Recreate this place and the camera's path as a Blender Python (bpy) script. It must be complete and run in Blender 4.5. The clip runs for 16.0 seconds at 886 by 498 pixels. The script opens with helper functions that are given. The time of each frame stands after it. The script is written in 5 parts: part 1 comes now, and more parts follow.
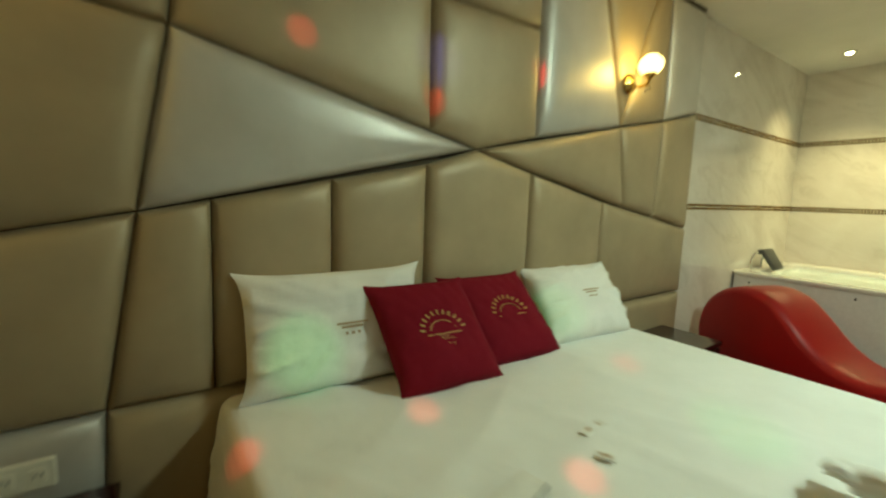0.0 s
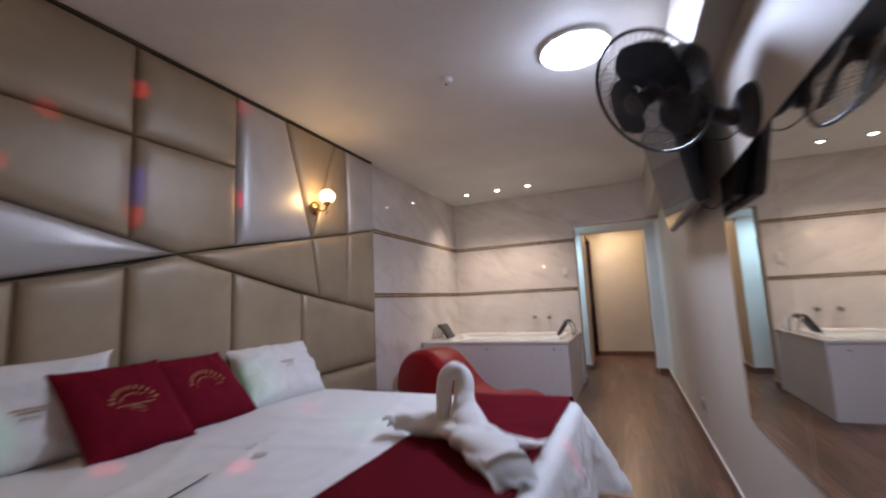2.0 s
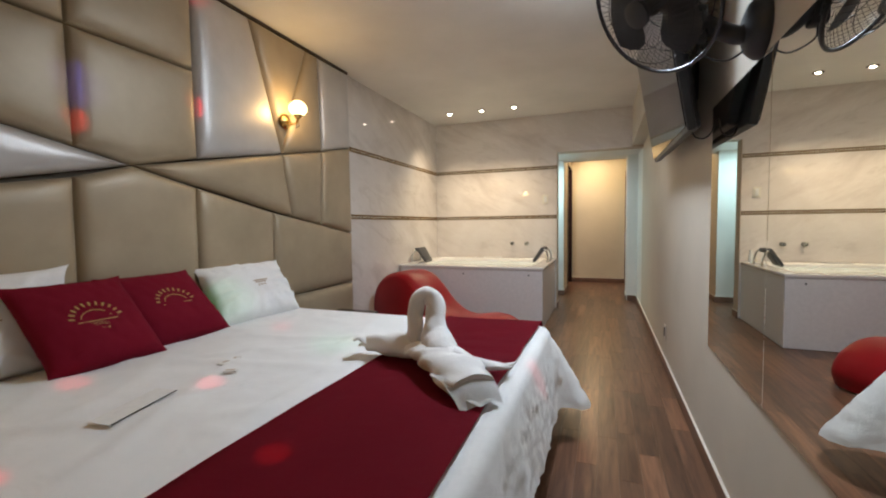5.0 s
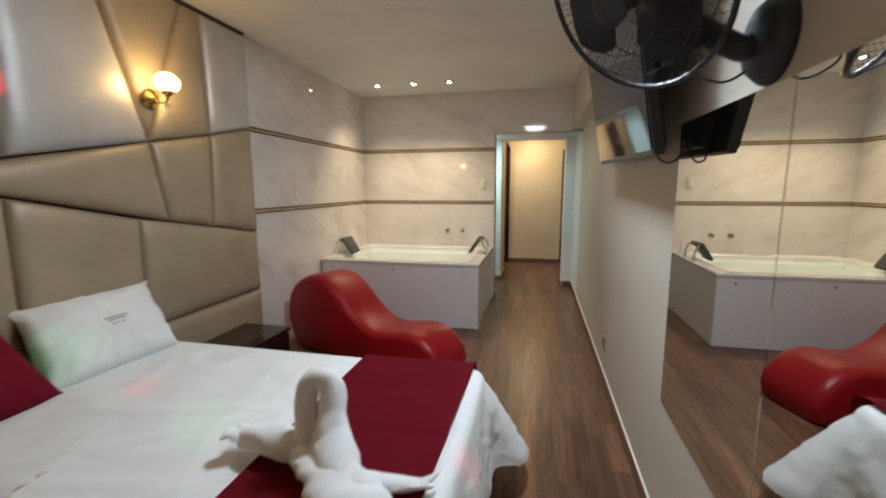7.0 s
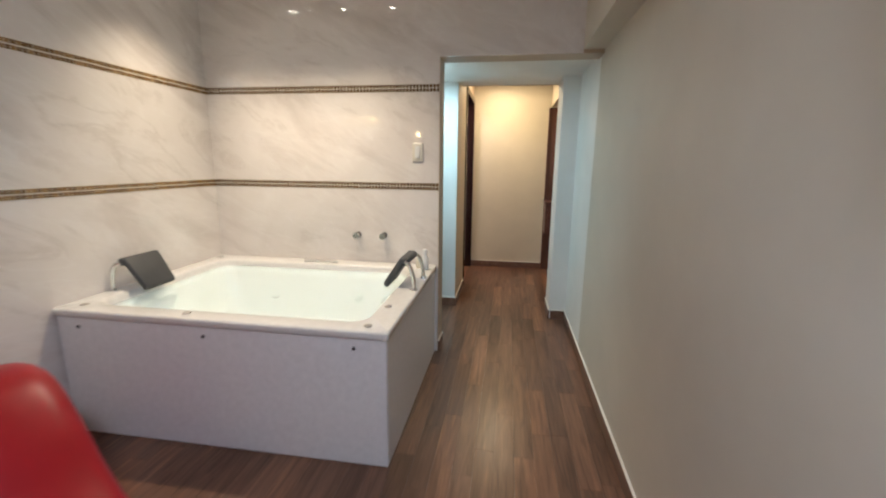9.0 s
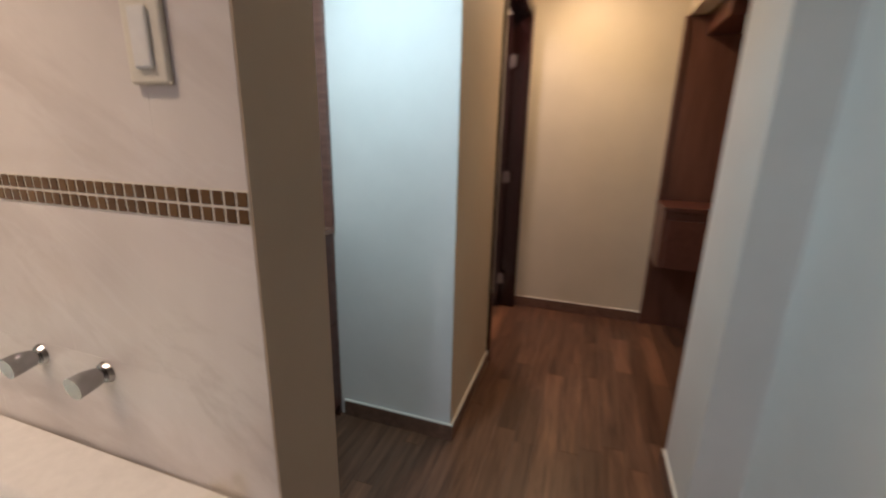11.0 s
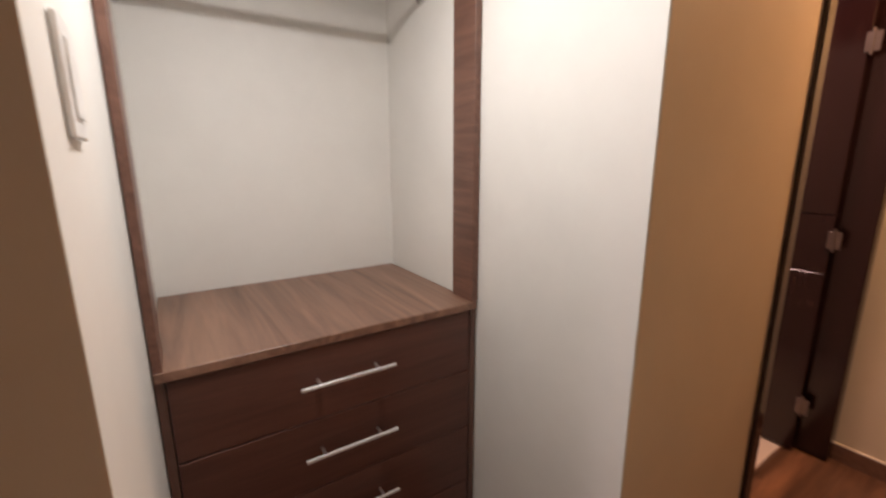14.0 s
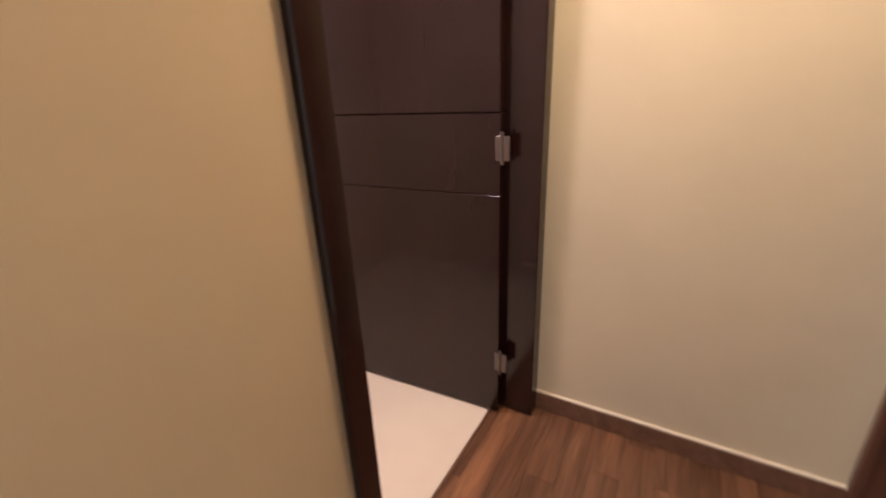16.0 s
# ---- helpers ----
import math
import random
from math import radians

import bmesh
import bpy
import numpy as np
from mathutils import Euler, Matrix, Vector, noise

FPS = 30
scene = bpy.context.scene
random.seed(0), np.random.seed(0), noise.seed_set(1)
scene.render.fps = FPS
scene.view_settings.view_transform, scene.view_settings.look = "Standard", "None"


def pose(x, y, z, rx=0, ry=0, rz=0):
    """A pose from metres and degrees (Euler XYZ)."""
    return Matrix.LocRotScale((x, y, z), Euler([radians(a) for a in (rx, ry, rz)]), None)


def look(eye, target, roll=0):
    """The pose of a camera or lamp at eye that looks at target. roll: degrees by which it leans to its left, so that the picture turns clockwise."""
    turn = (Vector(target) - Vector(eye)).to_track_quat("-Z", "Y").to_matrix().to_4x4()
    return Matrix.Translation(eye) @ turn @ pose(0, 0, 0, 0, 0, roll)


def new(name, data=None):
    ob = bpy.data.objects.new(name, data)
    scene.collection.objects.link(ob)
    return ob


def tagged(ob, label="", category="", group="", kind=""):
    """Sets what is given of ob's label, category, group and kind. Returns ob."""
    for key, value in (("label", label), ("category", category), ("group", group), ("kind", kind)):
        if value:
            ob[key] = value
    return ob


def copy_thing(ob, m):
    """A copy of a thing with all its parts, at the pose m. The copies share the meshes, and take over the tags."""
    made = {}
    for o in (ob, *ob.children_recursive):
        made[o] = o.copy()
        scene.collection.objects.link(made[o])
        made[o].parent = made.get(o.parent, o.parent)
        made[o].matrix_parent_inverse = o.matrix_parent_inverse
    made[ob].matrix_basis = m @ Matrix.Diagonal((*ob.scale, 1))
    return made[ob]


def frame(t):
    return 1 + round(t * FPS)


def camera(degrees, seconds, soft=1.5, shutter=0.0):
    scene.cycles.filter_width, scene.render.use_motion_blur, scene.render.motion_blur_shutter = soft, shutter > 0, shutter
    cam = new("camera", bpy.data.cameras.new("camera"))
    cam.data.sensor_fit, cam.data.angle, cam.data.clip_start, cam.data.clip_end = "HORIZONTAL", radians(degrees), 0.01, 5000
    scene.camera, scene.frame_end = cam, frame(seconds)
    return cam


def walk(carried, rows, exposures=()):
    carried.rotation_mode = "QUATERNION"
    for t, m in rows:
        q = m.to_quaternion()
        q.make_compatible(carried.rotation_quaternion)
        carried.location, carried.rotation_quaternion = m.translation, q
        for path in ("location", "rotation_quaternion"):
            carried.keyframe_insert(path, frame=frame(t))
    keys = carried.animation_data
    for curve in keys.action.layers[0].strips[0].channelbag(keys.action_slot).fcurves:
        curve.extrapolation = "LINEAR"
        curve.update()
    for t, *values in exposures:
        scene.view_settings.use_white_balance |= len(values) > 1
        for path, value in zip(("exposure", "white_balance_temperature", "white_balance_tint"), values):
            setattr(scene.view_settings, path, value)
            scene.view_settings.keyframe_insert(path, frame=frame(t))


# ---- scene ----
cam = camera(93.4, 16.0, soft=2.0, shutter=0.4)
walk(cam, [
    (0.0, pose(1.540, 0.470, 1.255, 82.7, -1.8, 55.2)),
    (0.1, pose(1.780, 0.465, 1.240, 84.8, -1.6, 57.2)),
    (0.2, pose(2.030, 0.490, 1.230, 87.0, -1.4, 58.8)),
    (0.3, pose(2.125, 0.690, 1.232, 89.3, -1.2, 59.8)),
    (0.4, pose(2.130, 0.930, 1.238, 91.6, -1.1, 60.2)),
    (0.5, pose(2.135, 1.130, 1.250, 93.6, -1.1, 59.4)),
    (0.6, pose(2.150, 1.215, 1.268, 95.0, -1.1, 57.6)),
    (1.0, pose(2.240, 1.370, 1.330, 98.9, -1.0, 49.6)),
    (1.3, pose(2.285, 1.430, 1.315, 99.8, -0.8, 43.6)),
    (1.5, pose(2.290, 1.380, 1.300, 100.1, -0.6, 39.0)),
    (1.6, pose(2.291, 1.220, 1.285, 99.8, -0.1, 36.2)),
    (1.7, pose(2.293, 0.970, 1.255, 99.3, 0.5, 33.2)),
    (1.8, pose(2.295, 0.700, 1.215, 98.7, 1.2, 30.0)),
    (1.9, pose(2.298, 0.425, 1.175, 98.0, 2.0, 26.7)),
    (2.0, pose(2.302, 0.160, 1.137, 97.2, 2.6, 23.6)),
    (2.1, pose(2.345, -0.060, 1.115, 96.6, 2.7, 22.4)),
    (2.2, look((2.395, -0.190, 1.102), (1.690, 1.668, 1.296), -2.7)),
    (2.5, look((2.455, -0.277, 1.086), (1.706, 1.572, 1.237), -2.8)),
    (3.0, look((2.456, -0.282, 1.072), (1.656, 1.550, 1.139), -2.7)),
    (4.2, look((2.390, -0.040, 1.110), (1.640, 1.830, 1.080), -1.2)),
    (5.5, look((2.272, 0.311, 1.229), (1.605, 2.189, 1.062), 0.4)),
    (6.0, look((2.278, 0.308, 1.453), (1.725, 2.221, 1.265), 0.5)),
    (6.5, look((2.307, 0.355, 1.428), (1.776, 2.269, 1.197), -0.3)),
    (7.0, look((2.247, 0.716, 1.419), (1.813, 2.646, 1.128), -0.2)),
    (7.5, look((2.236, 1.192, 1.398), (1.843, 3.130, 1.096), -0.1)),
    (8.0, look((2.238, 1.785, 1.388), (1.854, 3.722, 1.073), 0.0)),
    (8.5, look((2.186, 2.448, 1.386), (1.889, 4.395, 1.038), 0.5)),
    (8.7, look((2.199, 2.703, 1.395), (1.910, 4.647, 1.024), 0.7)),
    (9.7, look((2.175, 4.020, 1.380), (1.860, 5.950, 0.930), 0.6)),
    (10.8, look((2.158, 5.305, 1.356), (1.759, 7.201, 0.860), 0.6)),
    (11.0, look((2.184, 5.514, 1.342), (1.572, 7.344, 0.816), 1.2)),
    (11.5, look((2.106, 5.940, 1.315), (1.011, 7.470, 0.636), 4.7)),
    (12.0, look((2.091, 6.140, 1.362), (0.600, 7.239, 0.609), 5.4)),
    (12.5, look((2.172, 6.212, 1.367), (0.427, 7.039, 0.846), 4.3)),
    (13.0, look((2.185, 6.220, 1.564), (0.338, 6.977, 1.442), 2.9)),
    (13.5, look((2.208, 6.240, 1.492), (0.402, 7.082, 1.315), 1.0)),
    (14.0, look((2.194, 6.261, 1.396), (0.551, 7.322, 0.978), -0.1)),
    (14.5, look((2.158, 6.322, 1.368), (0.774, 7.606, 0.706), -2.3)),
    (15.0, look((2.248, 6.606, 1.335), (1.268, 8.137, 0.502), -4.3)),
    (15.5, look((2.126, 7.042, 1.330), (1.419, 8.698, 0.461), -4.2)),
    (16.0, look((2.135, 7.402, 1.222), (1.174, 9.010, 0.521), -2.4)),
], exposures=[
    (0.0, 0.14, 8400, -28), (0.4, 0.05, 6500, 8), (1.0, 0.02, 5900, 9), (1.5, 0.02, 7300, 13), (1.8, -0.2, 5700, 16), (2.0, -0.3, 5800, 26), (2.5, -0.31, 5900, 24), (2.8, -0.2, 7200, 28), (3.0, -0.16, 7900, 35), (3.2, -0.14, 7800, 35),
    (5.4, 0.1, 6300, 10), (5.6, 0.08, 6300, 11), (6.0, -0.15, 6900, 26), (6.4, -0.10, 7000, -1), (6.6, -0.10, 7000, -1), (7.0, -0.08, 6400, 10),
    (7.5, -0.14, 6150, 26), (8.1, 0.09, 6150, 7), (8.7, 0.18, 5850, 10), (10.8, -0.52, 6250, 27), (11.2, -0.52, 6450, 27), (11.5, -0.33, 6400, 28), (12.0, -0.04, 8500, 43), (13.0, -0.38, 8800, 49), (13.5, -0.52, 8900, 51), (14.0, -0.36, 8900, 53),
    (14.5, -0.28, 8300, 43), (15.0, -0.08, 8600, 45), (15.5, 0.11, 8700, 43), (16.0, 0.5, 6300, 24)])

# ---- light ----
world = bpy.data.worlds.new("world")
world.use_nodes = True
world.node_tree.nodes["Background"].inputs[0].default_value = (0.5, 0.5, 0.55, 1)
world.node_tree.nodes["Background"].inputs[1].default_value = 0.02
scene.world = world


def lamp(name, kind, at, power, color, size=0.1, aim=None, angle=60, blend=0.5):
    d = bpy.data.lights.new(name, kind)
    d.energy, d.color = power, color
    if kind == "AREA":
        d.shape, d.size = "DISK", size
    else:
        d.shadow_soft_size = size
    if kind == "SPOT":
        d.spot_size, d.spot_blend = radians(angle), blend
    ob = new(name, d)
    ob.matrix_world = look(at, aim or (at[0], at[1] + 0.0001, at[2] - 1))
    return ob


COOL, WARM, AMBER = (0.77, 0.89, 1.0), (1.0, 0.80, 0.52), (1.0, 0.64, 0.24)
lamp("ceiling_panel_light", "AREA", (2.155, 2.59, 2.545), 33, COOL, 0.38)
lamp("ceiling_panel_rim_light", "POINT", (2.155, 2.59, 2.50), 12, COOL, 0.16)
for sx in (0.42, 0.85, 1.26):
    lamp("downlight_beam", "SPOT", (sx, 5.44, 2.555), 46, WARM, 0.03, angle=100, blend=0.75)
lamp("sconce_bulb", "POINT", (0.20, 2.77, 2.005), 4.8, AMBER, 0.04)
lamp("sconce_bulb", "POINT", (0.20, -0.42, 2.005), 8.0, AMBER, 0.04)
lamp("vestibule_light", "AREA", (1.42, 6.53, 2.09), 14, (0.57, 0.90, 0.94), 0.16)
lamp("hall_light", "AREA", (2.12, 8.22, 2.395), 14.4, (1.0, 0.74, 0.38), 0.16)
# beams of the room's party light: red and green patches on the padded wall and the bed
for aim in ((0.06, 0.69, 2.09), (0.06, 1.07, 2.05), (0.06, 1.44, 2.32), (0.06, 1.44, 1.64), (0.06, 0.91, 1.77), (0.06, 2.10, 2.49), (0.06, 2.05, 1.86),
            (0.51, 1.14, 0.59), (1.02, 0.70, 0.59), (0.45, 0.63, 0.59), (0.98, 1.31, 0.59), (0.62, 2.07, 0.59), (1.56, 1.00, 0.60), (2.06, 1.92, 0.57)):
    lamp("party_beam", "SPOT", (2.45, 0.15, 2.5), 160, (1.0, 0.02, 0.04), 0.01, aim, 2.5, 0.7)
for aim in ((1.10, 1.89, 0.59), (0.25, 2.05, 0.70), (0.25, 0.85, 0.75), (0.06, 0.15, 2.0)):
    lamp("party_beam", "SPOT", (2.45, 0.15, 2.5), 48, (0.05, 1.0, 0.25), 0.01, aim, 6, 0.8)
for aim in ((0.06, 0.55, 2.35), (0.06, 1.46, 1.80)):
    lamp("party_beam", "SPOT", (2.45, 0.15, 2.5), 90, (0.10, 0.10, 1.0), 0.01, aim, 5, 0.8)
# Added unseen, with no fitting, to brighten the bathroom floor and hall end.
lamp("bathroom_unseen_light", "AREA", (1.2, 8.28, 2.35), 13, (1.0, 0.86, 0.80), 0.2)

# ---- materials ----


class Mat:
    """A small wrapper round a node material."""

    def __init__(self, name, rough=0.6, metal=0.0):
        self.m = bpy.data.materials.new(name)
        self.m.use_nodes = True
        self.t = self.m.node_tree
        self.b = self.t.nodes["Principled BSDF"]
        self.b.inputs["Roughness"].default_value = rough
        self.b.inputs["Metallic"].default_value = metal

    def node(self, kind, **sockets):
        n = self.t.nodes.new(kind)
        for k, v in sockets.items():
            n.inputs[k.replace("_", " ")].default_value = v
        return n

    def link(self, a, b):
        self.t.links.new(a, b)

    def coords(self, scale=(1, 1, 1), rot=(0, 0, 0), vary=0.0, generated="Object"):
        tc = self.node("ShaderNodeTexCoord")
        mp = self.node("ShaderNodeMapping")
        mp.inputs["Scale"].default_value = scale
        mp.inputs["Rotation"].default_value = rot
        self.link(tc.outputs[generated], mp.inputs["Vector"])
        if vary:
            oi = self.node("ShaderNodeObjectInfo")
            mu = self.node("ShaderNodeMath")
            mu.operation = "MULTIPLY"
            mu.inputs[1].default_value = vary
            self.link(oi.outputs["Random"], mu.inputs[0])
            cb = self.node("ShaderNodeCombineXYZ")
            for i in range(3):
                self.link(mu.outputs[0], cb.inputs[i])
            self.link(cb.outputs[0], mp.inputs["Location"])
        return mp.outputs["Vector"]

    def noise(self, vec, scale, detail=6, rough=0.6, distortion=0.0):
        n = self.node("ShaderNodeTexNoise", Scale=scale, Detail=detail, Roughness=rough, Distortion=distortion)
        self.link(vec, n.inputs["Vector"])
        return n.outputs["Fac"]

    def ramp(self, fac, stops):
        r = self.node("ShaderNodeValToRGB")
        e = r.color_ramp.elements
        while len(e) < len(stops):
            e.new(0.5)
        for el, (p, c) in zip(e, stops):
            el.position, el.color = p, (*c, 1)
        self.link(fac, r.inputs["Fac"])
        return r.outputs["Color"]

    def mix(self, a, b, fac, mode="MIX"):
        n = self.node("ShaderNodeMix")
        n.data_type, n.blend_type = "RGBA", mode
        for sock, v in ((n.inputs["Factor"], fac), (n.inputs["A"], a), (n.inputs["B"], b)):
            if isinstance(v, (int, float)):
                sock.default_value = v
            elif isinstance(v, tuple):
                sock.default_value = (*v, 1)
            else:
                self.link(v, sock)
        return n.outputs["Result"]

    def color(self, c):
        if isinstance(c, tuple):
            self.b.inputs["Base Color"].default_value = (*c, 1)
        else:
            self.link(c, self.b.inputs["Base Color"])
        return self

    def rough(self, fac, lo, hi):
        n = self.node("ShaderNodeMapRange")
        n.inputs["To Min"].default_value, n.inputs["To Max"].default_value = lo, hi
        self.link(fac, n.inputs["Value"])
        self.link(n.outputs["Result"], self.b.inputs["Roughness"])
        return self

    def bump(self, fac, strength=0.2, dist=0.002):
        n = self.node("ShaderNodeBump", Strength=strength, Distance=dist)
        self.link(fac, n.inputs["Height"])
        self.link(n.outputs["Normal"], self.b.inputs["Normal"])
        return self

    def set(self, **kw):
        for k, v in kw.items():
            self.b.inputs[k.replace("_", " ")].default_value = v
        return self


def paint(name, c, rough=0.55, var=0.06):
    w = Mat(name, rough)
    v = w.coords()
    big = w.noise(v, 1.6, 5)
    dark = tuple(x * (1 - var) for x in c)
    lite = tuple(min(1, x * (1 + var)) for x in c)
    w.color(w.ramp(big, [(0.3, dark), (0.7, lite)]))
    fine = w.noise(v, 260, 3)
    w.bump(fine, 0.12, 0.001)
    return w.m


def leather(name, c, rough=0.36, sheen=0.0, grain=420):
    w = Mat(name, rough)
    v = w.coords(vary=9.0)
    big = w.noise(v, 3.0, 4)
    w.color(w.ramp(big, [(0.3, tuple(x * 0.88 for x in c)), (0.7, tuple(min(1, x * 1.08) for x in c))]))
    n = w.node("ShaderNodeTexVoronoi", Scale=grain)
    w.link(v, n.inputs["Vector"])
    soft = w.noise(v, 14, 3)
    w.rough(soft, rough - 0.05, rough + 0.1)
    w.bump(n.outputs["Distance"], 0.1, 0.0006)
    w.set(Metallic=sheen)
    return w.m


def wood(name, dark, lite, axis="y", rough=0.38, scale=1.0, bumpy=0.12, mixed=False):
    w = Mat(name, rough)
    s = {"x": (1.2, 16, 16), "y": (16, 1.2, 16), "z": (16, 16, 1.2)}[axis]
    v = w.coords(tuple(q * scale for q in s), vary=30.0)
    a = w.noise(v, 1.0, 8, 0.62, 1.2)
    f = w.noise(v, 7.0, 5, 0.6, 0.4)
    oi = w.node("ShaderNodeObjectInfo")
    base = w.ramp(a, [(0.28, dark), (0.5, tuple((p + q) / 2 for p, q in zip(dark, lite))), (0.74, lite)])
    fine = w.ramp(f, [(0.3, (0.72, 0.7, 0.68)), (0.7, (1, 1, 1))])
    c = w.mix(base, fine, 0.7, "MULTIPLY")
    if mixed:
        streak = w.noise(v, 2.4, 3, 0.55, 0.7)
        c = w.mix(c, w.ramp(streak, [(0.34, (0.62, 0.58, 0.55)), (0.47, (0.98, 0.97, 0.96)), (0.58, (1.0, 1.0, 1.0)), (0.70, (1.36, 1.30, 1.22))]), 0.8, "MULTIPLY")
    tone = w.ramp(oi.outputs["Random"], [(0.0, (0.70, 0.68, 0.66)), (0.55, (0.93, 0.91, 0.89)), (0.8, (1.06, 1.03, 0.99)), (1.0, (1.34, 1.27, 1.17))])
    w.color(w.mix(c, tone, 1.0 if mixed else 0.12, "MULTIPLY"))
    w.rough(f, rough - 0.06, rough + 0.1)
    w.bump(f, bumpy, 0.0006)
    return w.m


def marble():
    w = Mat("polished_marble_tile", 0.13)
    v = w.coords((1, 1, 1), (0.5, 0.9, 0.5))
    flow = w.node("ShaderNodeCombineXYZ")
    for i, (axis, k) in enumerate((((0.42, 0.42, 1.0), 2.1), ((1.0, 1.0, -0.42), 0.6))):
        d = w.node("ShaderNodeVectorMath")
        d.operation = "DOT_PRODUCT"
        w.link(w.node("ShaderNodeTexCoord").outputs["Object"], d.inputs[0])
        d.inputs[1].default_value = tuple(a * k for a in axis)
        w.link(d.outputs["Value"], flow.inputs[i])
    v2 = flow.outputs[0]
    cloud = w.noise(v, 1.3, 6, 0.58, 0.8)
    vein = w.noise(v2, 1.1, 9, 0.62, 0.9)
    thread = w.noise(v2, 2.3, 7, 0.55, 1.4)
    base = w.ramp(cloud, [(0.3, (0.68, 0.625, 0.58)), (0.55, (0.74, 0.69, 0.65)), (0.75, (0.80, 0.755, 0.72))])
    veins = w.ramp(vein, [(0.30, (0.64, 0.61, 0.59)), (0.41, (0.84, 0.82, 0.81)), (0.50, (1, 1, 1)), (0.585, (0.97, 0.97, 0.96)), (0.615, (0.80, 0.78, 0.76)), (0.65, (0.98, 0.98, 0.98))])
    threads = w.ramp(thread, [(0.47, (0, 0, 0)), (0.50, (1, 1, 1)), (0.53, (0, 0, 0))])
    c = w.mix(base, veins, 0.55, "MULTIPLY")
    w.color(w.mix(c, (0.86, 0.84, 0.81), w.mix((0, 0, 0), threads, 0.16)))
    w.rough(cloud, 0.03, 0.06)
    w.set(Specular_IOR_Level=0.45)
    return w.m


def cloth(name, c, rough=0.85, weave=900, var=0.06):
    w = Mat(name, rough)
    v = w.coords()
    big = w.noise(v, 5, 4)
    w.color(w.ramp(big, [(0.3, tuple(x * (1 - var) for x in c)), (0.7, c)]))
    n = w.noise(v, weave, 2)
    mid = w.noise(v, 7, 5, 0.6, 0.5)
    m = w.node("ShaderNodeMath")
    m.operation = "MULTIPLY_ADD"
    m.inputs[1].default_value = 0.10
    w.link(n, m.inputs[0])
    w.link(mid, m.inputs[2])
    w.bump(m.outputs[0], 0.34, 0.016)
    w.set(Sheen_Weight=0.15)
    return w.m


def plain(name, c, rough=0.5, metal=0.0, scratch=True):
    w = Mat(name, rough, metal)
    if scratch:
        v = w.coords()
        n = w.noise(v, 30, 5)
        w.color(w.ramp(n, [(0.3, tuple(x * 0.9 for x in c)), (0.7, c)]))
        w.rough(n, max(0.02, rough - 0.05), min(1, rough + 0.07))
    else:
        w.color(c)
    return w.m


def glow(name, c, strength):
    w = Mat(name, 0.5)
    w.color((0.9, 0.9, 0.9))
    w.set(Emission_Strength=strength)
    w.b.inputs["Emission Color"].default_value = (*c, 1)
    return w.m


M_WALL = paint("cream_wall_paint", (0.57, 0.52, 0.44))
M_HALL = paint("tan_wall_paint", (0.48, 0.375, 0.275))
# The tan hall paint twice more, lightened in colour to carry lamp light.
M_PIERSIDE = paint("lightened_tan_wall_paint", (0.62, 0.50, 0.355))
M_BACKWALL = paint("lightened_hall_paint", (0.66, 0.585, 0.45))
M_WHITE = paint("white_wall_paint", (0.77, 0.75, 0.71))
M_CEIL = paint("ceiling_paint", (0.80, 0.78, 0.75))
M_MARBLE = marble()
M_GROUT = paint("pale_grout", (0.64, 0.61, 0.56), 0.7)
M_GOLD = leather("gold_beige_leatherette", (0.41, 0.325, 0.215), 0.42, 0.15)
M_SILVER = leather("silver_leatherette", (0.56, 0.53, 0.50), 0.38, 0.3)
M_RED = leather("red_leatherette", (0.30, 0.005, 0.010), 0.33, 0.0, 520)
M_RED.node_tree.nodes["Principled BSDF"].inputs["Specular IOR Level"].default_value = 0.3
M_DARKSEAM = plain("seam_shadow_fabric", (0.10, 0.075, 0.05), 0.8)
M_FLOOR = wood("laminate_floor_plank", (0.096, 0.045, 0.028), (0.258, 0.132, 0.079), "y", 0.30, 1.0, mixed=True)
M_UNDER = plain("plank_joint_dark", (0.05, 0.028, 0.018), 0.7)
M_SKIRT = wood("baseboard_wood", (0.13, 0.064, 0.042), (0.25, 0.135, 0.09), "y", 0.4)
M_BEAD = plain("cream_caulk_bead", (0.78, 0.72, 0.62), 0.6)
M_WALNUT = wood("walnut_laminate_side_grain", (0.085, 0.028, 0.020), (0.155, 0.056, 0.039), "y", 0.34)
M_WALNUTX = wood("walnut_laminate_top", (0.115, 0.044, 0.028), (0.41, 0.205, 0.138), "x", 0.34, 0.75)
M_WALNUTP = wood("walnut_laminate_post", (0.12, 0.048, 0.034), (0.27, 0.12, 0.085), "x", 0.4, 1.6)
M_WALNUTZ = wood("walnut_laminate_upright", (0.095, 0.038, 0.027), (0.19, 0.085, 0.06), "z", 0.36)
M_ESPRESSO = wood("espresso_door_veneer", (0.016, 0.006, 0.006), (0.029, 0.0105, 0.0105), "z", 0.13, 1.0, 0.04)
M_SHEET = cloth("white_cotton_sheet", (0.85, 0.845, 0.83))
M_TOWEL = cloth("white_terry_towel", (0.84, 0.83, 0.81), 0.95, 420)
M_BURG = cloth("burgundy_cotton", (0.25, 0.008, 0.022), 0.8)
M_BURG.node_tree.nodes["Principled BSDF"].inputs["Sheen Weight"].default_value = 0.0
M_BURG.node_tree.nodes["Principled BSDF"].inputs["Specular IOR Level"].default_value = 0.15
M_CUSHION = cloth("burgundy_cushion_cover", (0.175, 0.0055, 0.018), 0.85)
M_CUSHION.node_tree.nodes["Principled BSDF"].inputs["Sheen Weight"].default_value = 0.0
